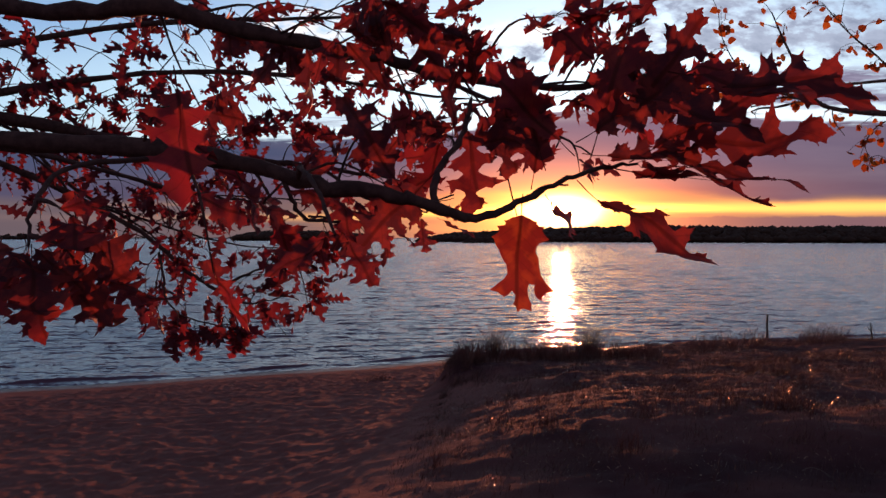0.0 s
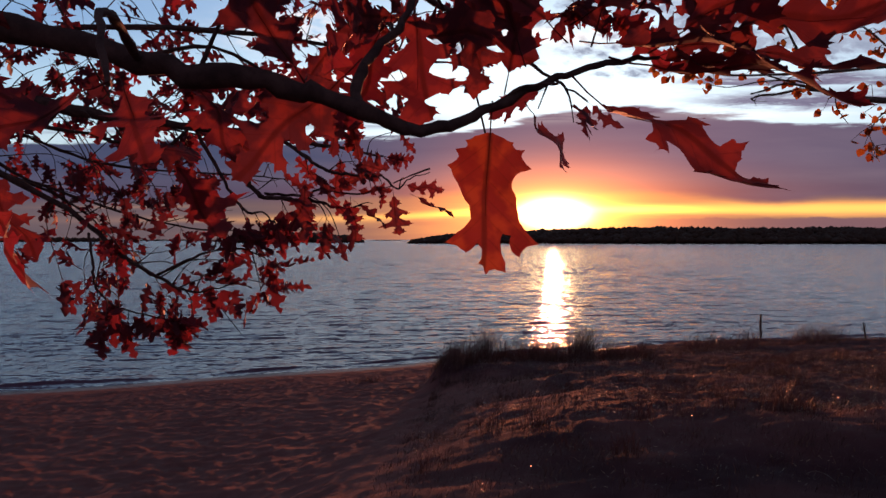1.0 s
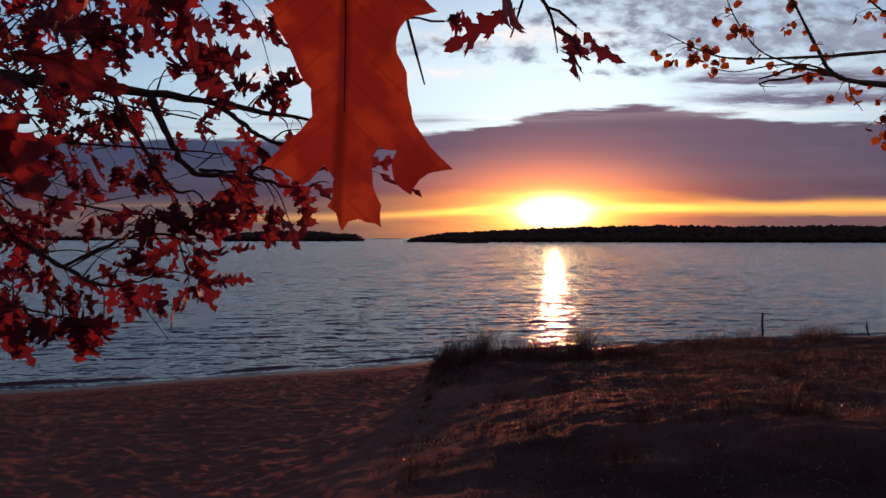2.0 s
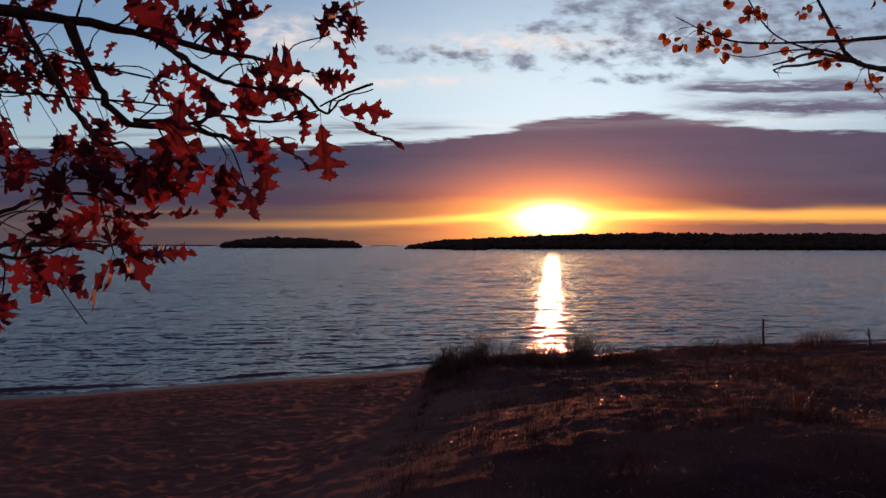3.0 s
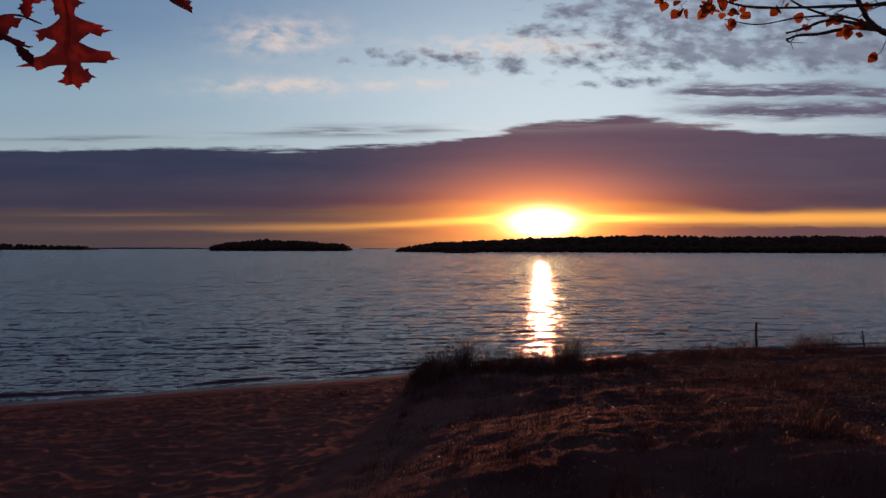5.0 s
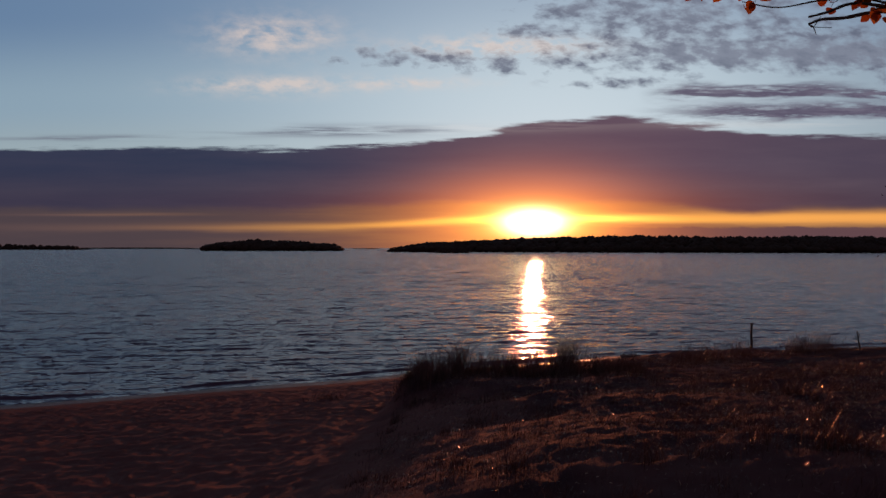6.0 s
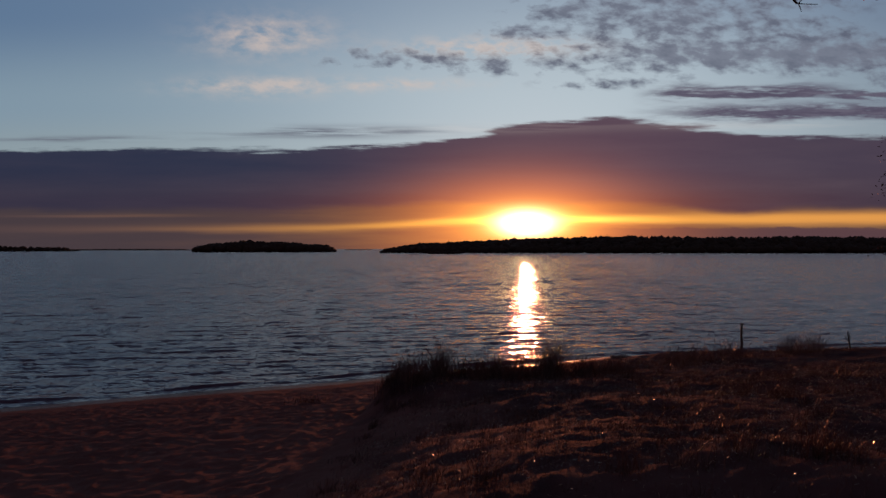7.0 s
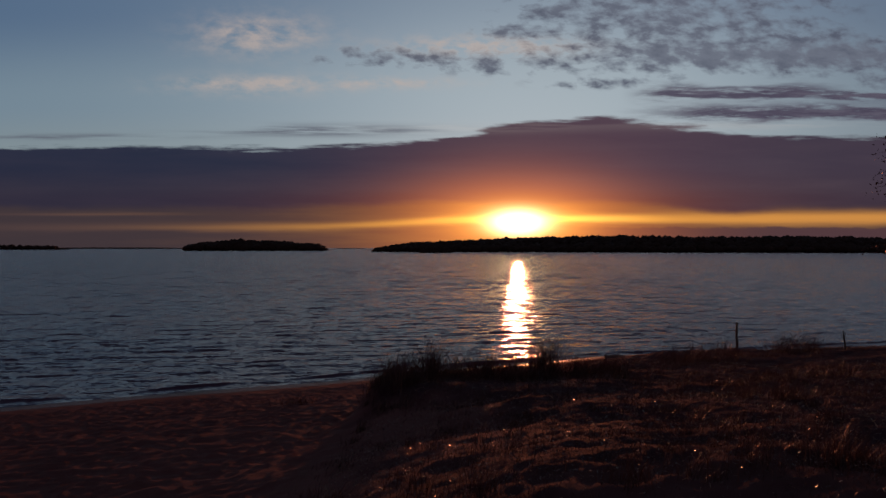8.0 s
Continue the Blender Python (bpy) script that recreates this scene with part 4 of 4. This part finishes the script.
    def tuft(at, d, count, size):
        for _ in range(count):
            for _try in range(6):
                q = Vector((rng.gauss(0, 1), rng.gauss(0, 1), rng.gauss(0, 1))).normalized()
                out = (d * 0.7 + q * 0.8 + Vector((0, 0, -0.45))).normalized()
                nrm = (q.cross(out) + Vector((rng.gauss(0, 0.5), rng.gauss(0, 0.7) - 0.5, rng.gauss(0, 0.6) + 0.4)))
                k = size * rng.uniform(0.72, 1.35)
                if allowed(at, at + out * 0.15 * k):
                    leaf(at, out, nrm, k)
                    break

    def twigs(key, t0, t1, count, length, size, tip=5, drop=0.25):
        line = lines[key]
        n = len(line) - 1
        for i in range(count):
            f = t0 + (t1 - t0) * (i + rng.random()) / count
            k = min(n - 1, int(f * n))
            p = line[k].lerp(line[k + 1], f * n - k)
            d = (line[k + 1] - line[k]).normalized()
            q = Vector((rng.gauss(0, 1), rng.gauss(0, 1), rng.gauss(0, 0.8)))
            q = (q - d * q.dot(d)).normalized()
            out = (d * 0.6 + q * 0.8).normalized()
            ln = length * rng.uniform(0.5, 1.3)
            mid = p + out * ln * 0.5 + Vector((rng.gauss(0, 0.03), rng.gauss(0, 0.03), 0.02)) * (ln / 0.3)
            end = p + out * ln + Vector((0, 0, -drop * ln * rng.random()))
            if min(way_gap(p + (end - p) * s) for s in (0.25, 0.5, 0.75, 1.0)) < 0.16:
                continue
            if p.y < 1.8 and end.x > 0.1 and end.z < 5.82:
                continue
            pts = [q2 - base for q2 in spline([p, mid, end], 4)]
            bm = bmesh.new()
            tube(bm, pts, 0.0026, 0.0011, 5, 0.5, rng)
            part("twig", bm, BARK, oak)
            tuft(end, (end - mid).normalized(), rng.randint(max(1, tip - 2), tip + 1), size)
            for s in (0.35, 0.6, 0.8):
                if rng.random() < 0.55:
                    tuft(p.lerp(end, s), out, 1, size)
        tuft(line[-1], (line[-1] - line[-3]).normalized(), tip, size)

    twigs("a", 0.30, 0.72, 8, 0.13, 0.62, 3)
    twigs("b", 0.26, 0.95, 16, 0.24, 0.72, 5)
    twigs("c", 0.5, 1.0, 2, 0.08, 0.85, 2)
    twigs("o", 0.2, 1.0, 3, 0.16, 0.9, 3)
    twigs("d", 0.2, 0.6, 22, 0.3, 0.65, 4)
    twigs("d", 0.68, 1.0, 7, 0.14, 1.0, 2)
    twigs("e", 0.4, 1.0, 5, 0.10, 1.0, 2, 0.3)
    twigs("f", 0.25, 1.0, 12, 0.17, 0.75, 3, 0.5)
    twigs("g", 0.4, 1.0, 5, 0.10, 0.7, 3, 0.6)
    twigs("h", 0.1, 0.8, 5, 0.08, 1.0, 2, 0.2)
    twigs("i", 0.05, 0.75, 26, 0.30, 0.75, 5)
    twigs("j", 0.1, 0.8, 30, 0.36, 0.75, 5)
    twigs("k", 0.2, 1.0, 2, 0.10, 0.8, 2)
    twigs("l", 0.6, 1.0, 2, 0.05, 0.6, 3)
    twigs("n", 0.2, 1.0, 7, 0.24, 0.65, 4)
    twigs("p", 0.2, 0.9, 30, 0.36, 0.75, 5)
    twigs("t", 0.05, 0.6, 8, 0.25, 0.62, 4)
    twigs("u", 0.05, 0.55, 9, 0.25, 0.62, 4)
    twigs("q", 0.3, 1.0, 4, 0.13, 0.8, 3, 0.4)
    twigs("r", 0.5, 1.0, 2, 0.10, 0.9, 3)

    # bare fine twigs
    for key in "dijuptf":
        line = lines[key]
        for _ in range(9):
            k = rng.randrange(len(line) // 3, len(line) - 1)
            q = Vector((rng.gauss(0.3, 1), rng.gauss(0, 0.8), rng.gauss(0, 1))).normalized()
            e = line[k] + q * rng.uniform(0.1, 0.3)
            if e.x > -0.15 or e.z < 5.6:
                continue
            bm = bmesh.new()
            tube(bm, [z - base for z in spline([line[k], line[k].lerp(e, 0.5) + Vector((0.0, 0.0, rng.uniform(-0.03, 0.03))), e], 4)], 0.0022, 0.0007, 5, 0.4, rng)
            part("twig", bm, BARK, oak)

    # the large leaves close to the way
    own = [((0.327, 0.86, 5.870), (-0.012, 0.03, -0.17), (0.12, -1, -0.1), 1.17),
           ((0.405, 0.825, 5.886), (0.205, -0.065, -0.140), (0.32, -0.65, 0.68), 1.5),
           ((0.42, 0.86, 5.93), (0.15, -0.05, -0.01), (0.0, -0.7, 0.8), 1.35),
           ((0.54, 0.84, 5.91), (0.14, -0.06, -0.02), (0.1, -0.6, 0.8), 1.25),
           ((0.41, 0.86, 5.95), (0.12, -0.05, 0.07), (0.2, -1.0, 0.4), 1.2),
           ((0.45, 0.86, 5.912), (0.23, -0.10, -0.042), (0.0, -0.3, 1.0), 1.6),
           ((0.36, 0.86, 5.87), (0.06, 0.09, -0.06), (0.6, -0.4, 0.6), 0.8),
           ((0.40, 0.85, 5.93), (-0.10, -0.03, 0.09), (0.1, -1.0, 0.2), 1.25),
           ((0.43, 0.86, 5.93), (0.03, -0.03, 0.12), (-0.2, -1.0, 0.2), 1.3),
           ((0.49, 0.86, 5.92), (0.12, -0.06, 0.07), (0.1, -0.9, 0.5), 1.45),
           ((0.53, 0.85, 5.93), (0.15, -0.05, 0.015), (0.0, -0.8, 0.7), 1.5),
           ((0.36, 0.86, 5.91), (-0.03, -0.03, 0.11), (0.3, -1.0, 0.1), 1.15),
           ((0.48, 0.88, 5.97), (0.08, -0.04, 0.12), (0.2, -1.0, 0.1), 1.35),
           ((0.530, 0.800, 6.035), (0.226, -0.100, -0.065), (0, -0.7, 0.7), 1.75),
           ((0.565, 0.780, 6.010), (0.130, -0.080, 0.000), (0.1, -0.9, 0.4), 1.4),
           ((0.475, 0.800, 6.005), (0.110, -0.080, -0.045), (-0.1, -0.8, 0.6), 1.3),
           ((0.24, 0.90, 6.0), (0.02, -0.03, -0.13), (0.2, -1.0, 0.1), 1.15),
           ((0.20, 0.80, 5.90), (-0.09, -0.04, -0.09), (-0.1, -1.0, 0.2), 1.1),
           ((0.16, 0.76, 5.865), (-0.06, -0.05, 0.10), (0.2, -1.0, 0.2), 1.1),
           ((0.34, 0.86, 5.88), (0.02, 0.05, 0.10), (0.1, -1.0, 0.3), 1.0),
           ((-0.18, 0.46, 5.80), (-0.06, 0.0, -0.10), (0.2, -1, 0.3), 0.8),
           ((-0.19, 0.47, 5.81), (0.03, -0.02, -0.10), (-0.2, -1, 0.3), 0.75),
           ((-0.185, 0.47, 5.80), (-0.11, 0.02, -0.03), (0.1, -1, 0.5), 0.75),
           ((-0.18, 0.465, 5.80), (-0.02, 0.03, -0.12), (0.6, -1, 0.1), 0.7),
           ((0.13, 0.475, 5.81), (0.035, -0.05, -0.045), (0.1, -1, 0.7), 0.55),
           ((0.12, 0.48, 5.81), (-0.04, -0.03, -0.03), (-0.2, -1, 0.7), 0.55),
           ((-0.05, 0.5, 5.98), (0.03, -0.04, -0.1), (0.2, -1, 0.3), 1.0),
           ((0.42, 1.04, 6.06), (-0.15, -0.02, -0.06), (0.1, -0.6, 0.8), 1.2),
           ((0.30, 1.04, 6.07), (0.02, 0.0, -0.14), (0.3, -1, 0.2), 1.1),
           ((0.029, 2.630, 5.912), (0.014, 0.000, -0.172), (0.12, -1, 0.1), 1.15),
           ((0.057, 2.580, 5.919), (0.156, 0.000, -0.027), (0.05, -0.75, 0.65), 1.06),
           ((0.100, 2.520, 5.879), (0.152, 0.000, -0.077), (0.1, -0.45, 0.9), 1.13),
           ((-0.123, 2.630, 5.877), (0.022, 0.000, -0.147), (0.55, -0.8, 0), 0.99),
           ((-0.106, 2.600, 5.863), (0.096, 0.000, -0.067), (0.2, -0.5, 0.8), 0.78),
           ((-0.228, 2.660, 5.806), (-0.074, 0.000, -0.090), (-0.2, -0.9, 0.4), 0.78),
           ((-0.215, 2.660, 5.806), (-0.011, 0.000, -0.119), (0.5, -0.85, 0.1), 0.80),
           ((-0.229, 2.700, 5.819), (0.061, 0.000, -0.134), (0.96, -0.25, 0.1), 0.98),
           ((-0.262, 2.660, 5.850), (-0.065, 0.000, -0.044), (0, -0.8, 0.6), 0.62),
           ((-0.165, 2.600, 5.911), (0.107, 0.000, 0.046), (0.1, -0.95, 0.3), 0.85),
           ((-0.135, 2.550, 5.886), (0.036, 0.000, -0.081), (-0.2, -1, 0.2), 0.7),
           ((-0.219, 2.600, 5.901), (-0.097, 0.000, 0.024), (0, -0.7, 0.7), 0.75),
           ((-0.229, 2.620, 5.918), (-0.043, 0.000, 0.054), (0.3, -0.9, 0.2), 0.7),
           ((-0.112, 2.600, 5.900), (0.101, 0.000, -0.003), (0, -0.6, 0.8), 0.75),
           ((-0.218, 2.620, 5.902), (0.076, 0.000, -0.081), (0.4, -0.9, 0.2), 0.74),
           ((-0.018, 2.620, 5.932), (0.011, 0.000, -0.057), (0.6, -0.8, 0), 0.5),
           ((-0.375, 2.600, 5.770), (0.057, 0.000, -0.053), (0.2, -0.6, 0.7), 0.6),
           ((-0.314, 2.500, 5.657), (0.060, 0.000, -0.000), (0, -0.5, 0.8), 0.5),
           ((0.50, 1.02, 6.078), (0.13, -0.08, -0.035), (0.0, -1, 0.5), 1.15),
           ((0.54, 1.0, 6.08), (0.11, -0.12, -0.02), (0.2, -0.9, 0.6), 1.1),
           ((0.45, 1.04, 6.072), (0.05, -0.12, -0.06), (0.1, -1, 0.3), 1.1),
           ((0.55, 1.0, 6.08), (0.15, -0.02, -0.02), (0.0, -1, 0.4), 1.2)]
    for at, d, nrm, k in own:
        leaf(at, d, nrm, k * (1.3 if at[1] > 2.4 and k < 1.0 else 1.0))

    shapes = [oak_leaf_mesh(rng, lobes=(SLIM, WIDE, FULL)[i % 3], cell=0.16) for i in range(15)]
    lead = oak_leaf_mesh(random.Random(8), calm=0.35, sides=tuple([(x * 1.06, y) for x, y in e] for e in (LEAD_B, LEAD_A)), cell=0.07)
    lead.materials[0] = LEAD_LEAF
    long_leaf = oak_leaf_mesh(random.Random(5), lobes=[(0.20, 0.22), (0.43, 0.36), (0.68, 0.34), (0.87, 0.21)], calm=0.35, cell=0.08)
    calm_shapes = [oak_leaf_mesh(random.Random(60 + i), lobes=(WIDE, SLIM, FULL)[i % 3], calm=0.6, cell=0.09) for i in range(6)]
    hanging = oak_leaf_mesh(random.Random(14), lobes=[(0.22, 0.18), (0.48, 0.42), (0.74, 0.46), (0.90, 0.18)], calm=0.25, cell=0.08)
    special = {0: lead, 1: long_leaf, next(i for i, o in enumerate(own) if o[0][:2] == (0.029, 2.630)): hanging}
    order = sorted(range(len(leaves)), key=lambda i: (i < len(leaves) - len(own), abs(leaves[i][0].x + 0.1) + 0.3 * leaves[i][0].y))
    verts, faces = [], []
    for rank, i in enumerate(order):
        at, d, nrm, k = leaves[i]
        m = along(d, nrm, at - base, k)
        q = i - (len(leaves) - len(own))
        me = shapes[rng.randrange(len(shapes))] if q < 0 else special.get(q, calm_shapes[q % 6])
        if rank < 300:
            ob = new("leaf", me)
            ob.parent, ob.matrix_basis = oak, m
        else:
            o = len(verts)
            verts.extend((m @ v.co)[:] for v in me.vertices)
            faces.extend(tuple(o + q for q in f.vertices) for f in me.polygons)
    if verts:
        tagged(part("foliage", mesh_of("foliage", verts, faces), LEAF_J, oak), kind="stuff")
    return tagged(oak, "oak with dark branches and red autumn leaves overhanging the beach", "oak tree")


build_oak()


# ---- aspen beside it ----
def aspen_leaf_mesh(rng, size=0.06):
    bm = bmesh.new()
    fold, curl = rng.uniform(0.0, 0.5), rng.uniform(-0.3, 0.6)
    n = 9

    def place(t, w):
        return Vector((w, t, abs(w) * fold + curl * t * t)) * size + Vector((0, 0.5 * size, 0))

    mids = [bm.verts.new(place(i / n, 0)) for i in range(n + 1)]
    for s in (1, -1):
        outs = []
        for i in range(n + 1):
            t = i / n
            w = 0.56 * math.sin(math.pi * t ** 0.75) ** 0.8 * (1 - 0.25 * t) + 0.02 * (i % 2) * rng.random()
            outs.append(bm.verts.new(place(t, s * max(w, 0.005))))
        for i in range(n):
            f = bm.faces.new((mids[i], mids[i + 1], outs[i + 1], outs[i]) if s < 0 else (mids[i], outs[i], outs[i + 1], mids[i + 1]))
            f.smooth = True
    tube(bm, [Vector((0, 0, 0)), Vector((0, 0.25 * size, -0.03 * size)), place(0, 0)], 0.0012, 0.0009, 4)
    me = bpy.data.meshes.new("leaf")
    bm.to_mesh(me)
    bm.free()
    me.materials.append(GOLD_LEAF)
    return me


def build_aspen():
    rng = random.Random(77)
    gz = float(ground_z(6.6, 7.2, False))
    base = Vector((6.6, 7.2, gz))
    tree = empty("aspen_tree", base)

    def limb(name, pts, r0, r1, sides=7, per=6):
        line = [p - base for p in spline(pts, per)]
        bm = bmesh.new()
        tube(bm, line, r0, r1, sides, 0.35, rng)
        part(name, bm, BARK_B, tree)
        return [p + base for p in line]

    limb("trunk", [(6.6, 7.2, gz - 0.3), (6.58, 7.2, 5.0), (6.5, 7.15, 7.0), (6.55, 7.2, 9.5)], 0.11, 0.05, 10)
    L = []
    L.append(limb("limb", [(6.5, 7.15, 6.7), (5.2, 7.0, 6.95), (4.14, 6.9, 6.99), (3.68, 6.9, 7.04), (3.5, 6.9, 7.13), (3.4, 6.9, 7.3), (3.2, 6.9, 7.7), (3.08, 6.9, 7.98)], 0.034, 0.006))
    L.append(limb("limb", [(6.5, 7.15, 7.3), (5.0, 6.9, 7.35), (3.69, 6.8, 7.25), (3.39, 6.8, 7.23), (2.65, 6.8, 7.22), (2.34, 6.8, 7.3), (2.06, 6.8, 7.44)], 0.02, 0.004))
    L.append(limb("limb", [(3.6, 6.9, 7.08), (3.31, 6.9, 7.18), (3.0, 6.9, 7.18), (2.69, 6.9, 7.13), (2.45, 6.9, 7.17)], 0.010, 0.003))
    L.append(limb("limb", [(3.6, 6.9, 7.08), (3.35, 6.9, 7.10), (3.13, 6.9, 7.06), (2.98, 6.9, 7.05), (2.89, 6.9, 7.02)], 0.014, 0.007))
    L.append(limb("limb", [(3.56, 6.9, 7.1), (3.2, 6.88, 7.15), (3.0, 6.88, 7.09), (2.88, 6.88, 7.06)], 0.013, 0.007))
    for tip in ((2.94, 6.9, 6.95), (3.04, 6.9, 6.995), (2.97, 6.9, 7.07)):
        limb("twig", [(2.89, 6.9, 7.02), (2.92, 6.9, 7.0), tip], 0.005, 0.002, 5, 3)
    L.append(limb("limb", [(3.66, 6.9, 7.05), (3.68, 6.9, 6.92), (3.78, 6.9, 6.78)], 0.007, 0.003))
    L.append(limb("limb", [(3.68, 6.9, 7.04), (3.25, 6.9, 7.17), (2.84, 6.8, 7.30), (2.56, 6.7, 7.64), (2.5, 6.7, 7.95)], 0.010, 0.003))
    L.append(limb("limb", [(4.6, 6.95, 6.97), (4.2, 7.0, 7.5), (3.9, 7.05, 7.8), (3.6, 7.0, 8.1)], 0.014, 0.004))
    L.append(limb("limb", [(4.3, 6.9, 6.98), (4.05, 6.85, 6.85), (3.95, 6.85, 6.68), (4.0, 6.85, 6.55)], 0.008, 0.002))
    shapes = [aspen_leaf_mesh(rng) for _ in range(5)]

    def leaf(at, size):
        q = Vector((rng.gauss(0, 1), rng.gauss(0, 1), rng.gauss(0, 0.6) - 0.9)).normalized()
        nrm = Vector((rng.gauss(0, 0.7), -1, rng.gauss(0, 0.7)))
        ob = new("leaf", shapes[rng.randrange(5)])
        ob.parent, ob.matrix_basis = tree, along(q, nrm, at - base, size)

    def dress(line, t0, t1, count, length):
        n = len(line) - 1
        for i in range(count):
            f = t0 + (t1 - t0) * (i + rng.random()) / count
            k = min(n - 1, int(f * n))
            p = line[k].lerp(line[k + 1], f * n - k)
            d = (line[k + 1] - line[k]).normalized()
            q = Vector((rng.gauss(0, 1), rng.gauss(0, 1), rng.gauss(0, 1)))
            e = p + (d * 0.5 + q.normalized() * 0.8) * length * rng.uniform(0.4, 1.3)
            bm = bmesh.new()
            tube(bm, [z - base for z in spline([p, p.lerp(e, 0.5) + Vector((0, 0, 0.02)), e], 3)], 0.0035, 0.0018, 5, 0.4, rng)
            part("twig", bm, BARK_B, tree)
            for _ in range(rng.randint(2, 4)):
                leaf(e, rng.uniform(0.8, 1.35))
            if rng.random() < 0.6:
                leaf(p.lerp(e, 0.6), rng.uniform(0.7, 1.2))

    dress(L[0], 0.72, 1.0, 8, 0.25)
    dress(L[1], 0.35, 0.55, 6, 0.2)
    dress(L[1], 0.72, 0.92, 12, 0.16)
    dress(L[6], 0.45, 1.0, 12, 0.2)
    dress(L[7], 0.2, 1.0, 16, 0.3)
    dress(L[8], 0.3, 1.0, 9, 0.14)
    dress(L[0], 0.25, 0.5, 6, 0.2)
    for p in ((2.42, 6.8, 7.12), (3.62, 6.88, 7.02), (3.72, 6.9, 6.88), (2.5, 6.78, 7.2), (2.46, 6.8, 7.2)):
        leaf(Vector(p), 1.3)
    tree.location = base + Vector((0.02, 0, 0.01))
    return tagged(tree, "slender aspen with bare twigs and orange-gold leaves", "aspen tree")


build_aspen()


# ---- tree farther along the shore ----
def build_shore_tree():
    rng = random.Random(91)
    at = Vector((26.7, 40.0, float(ground_z(26.7, 40.0, False))))
    tree = empty("shore_tree", at)
    bm = bmesh.new()
    tube(bm, spline([(0, 0, -0.4), (0.1, 0, 4), (-0.1, 0.1, 9), (0.1, 0, 14)], 5), 0.22, 0.05, 10, 0.15, rng)
    part("trunk", bm, BARK_B, tree)
    verts, faces = [], []
    for i in range(34):
        z = rng.uniform(1.8, 13.5)
        reach = min(4.0, 1.4 + 0.35 * (14.5 - z)) * rng.uniform(0.7, 1.0)
        a = rng.uniform(0, math.tau)
        tip = Vector((math.cos(a) * reach, math.sin(a) * reach, z + rng.uniform(-0.6, 0.8)))
        bm = bmesh.new()
        tube(bm, spline([(0, 0, z - 0.6), tip * 0.5 + Vector((0, 0, z * 0.5 + 0.1)), tip], 4), 0.04, 0.008, 5, 0.3, rng)
        part("limb", bm, BARK_B, tree)
        for _ in range(46):
            f = rng.uniform(0.35, 1.05)
            c = Vector((tip.x * f, tip.y * f, z - 0.3 + (tip.z - z) * f)) + Vector((rng.gauss(0, 0.22), rng.gauss(0, 0.22), rng.gauss(0, 0.25)))
            d = Vector((rng.gauss(0, 1), rng.gauss(0, 1), rng.gauss(0, 1))).normalized() * 0.09
            n = d.cross(Vector((rng.gauss(0, 1), rng.gauss(0, 1), 1))).normalized() * 0.04
            o = len(verts)
            verts.extend(q[:] for q in (c - d, c + n, c + d, c - n))
            faces.append((o, o + 1, o + 2, o + 3))
    tagged(part("crown", mesh_of("crown", verts, faces, False), GRASS, tree), kind="stuff")
    return tagged(tree, "half-bare tree standing farther along the shore", "tree")


build_shore_tree()


# ---- pale reed on the near dune ----
def reed_stalk():
    rng = random.Random(3)
    z = float(ground_z(3.5, 6.8))
    bm = bmesh.new()
    tube(bm, spline([(-0.10, 0.03, 0.03), (-0.03, 0.02, 0.06), (0.05, -0.02, 0.05), (0.10, -0.09, 0.012)], 5), 0.0035, 0.0022, 6, 0.2, rng)
    ob = part("reed_stalk", bm, STRAW)
    ob.location = (3.5, 6.8, z)
    return tagged(ob, "pale dry reed stalk lying curved on the sand", "reed")


reed_stalk()
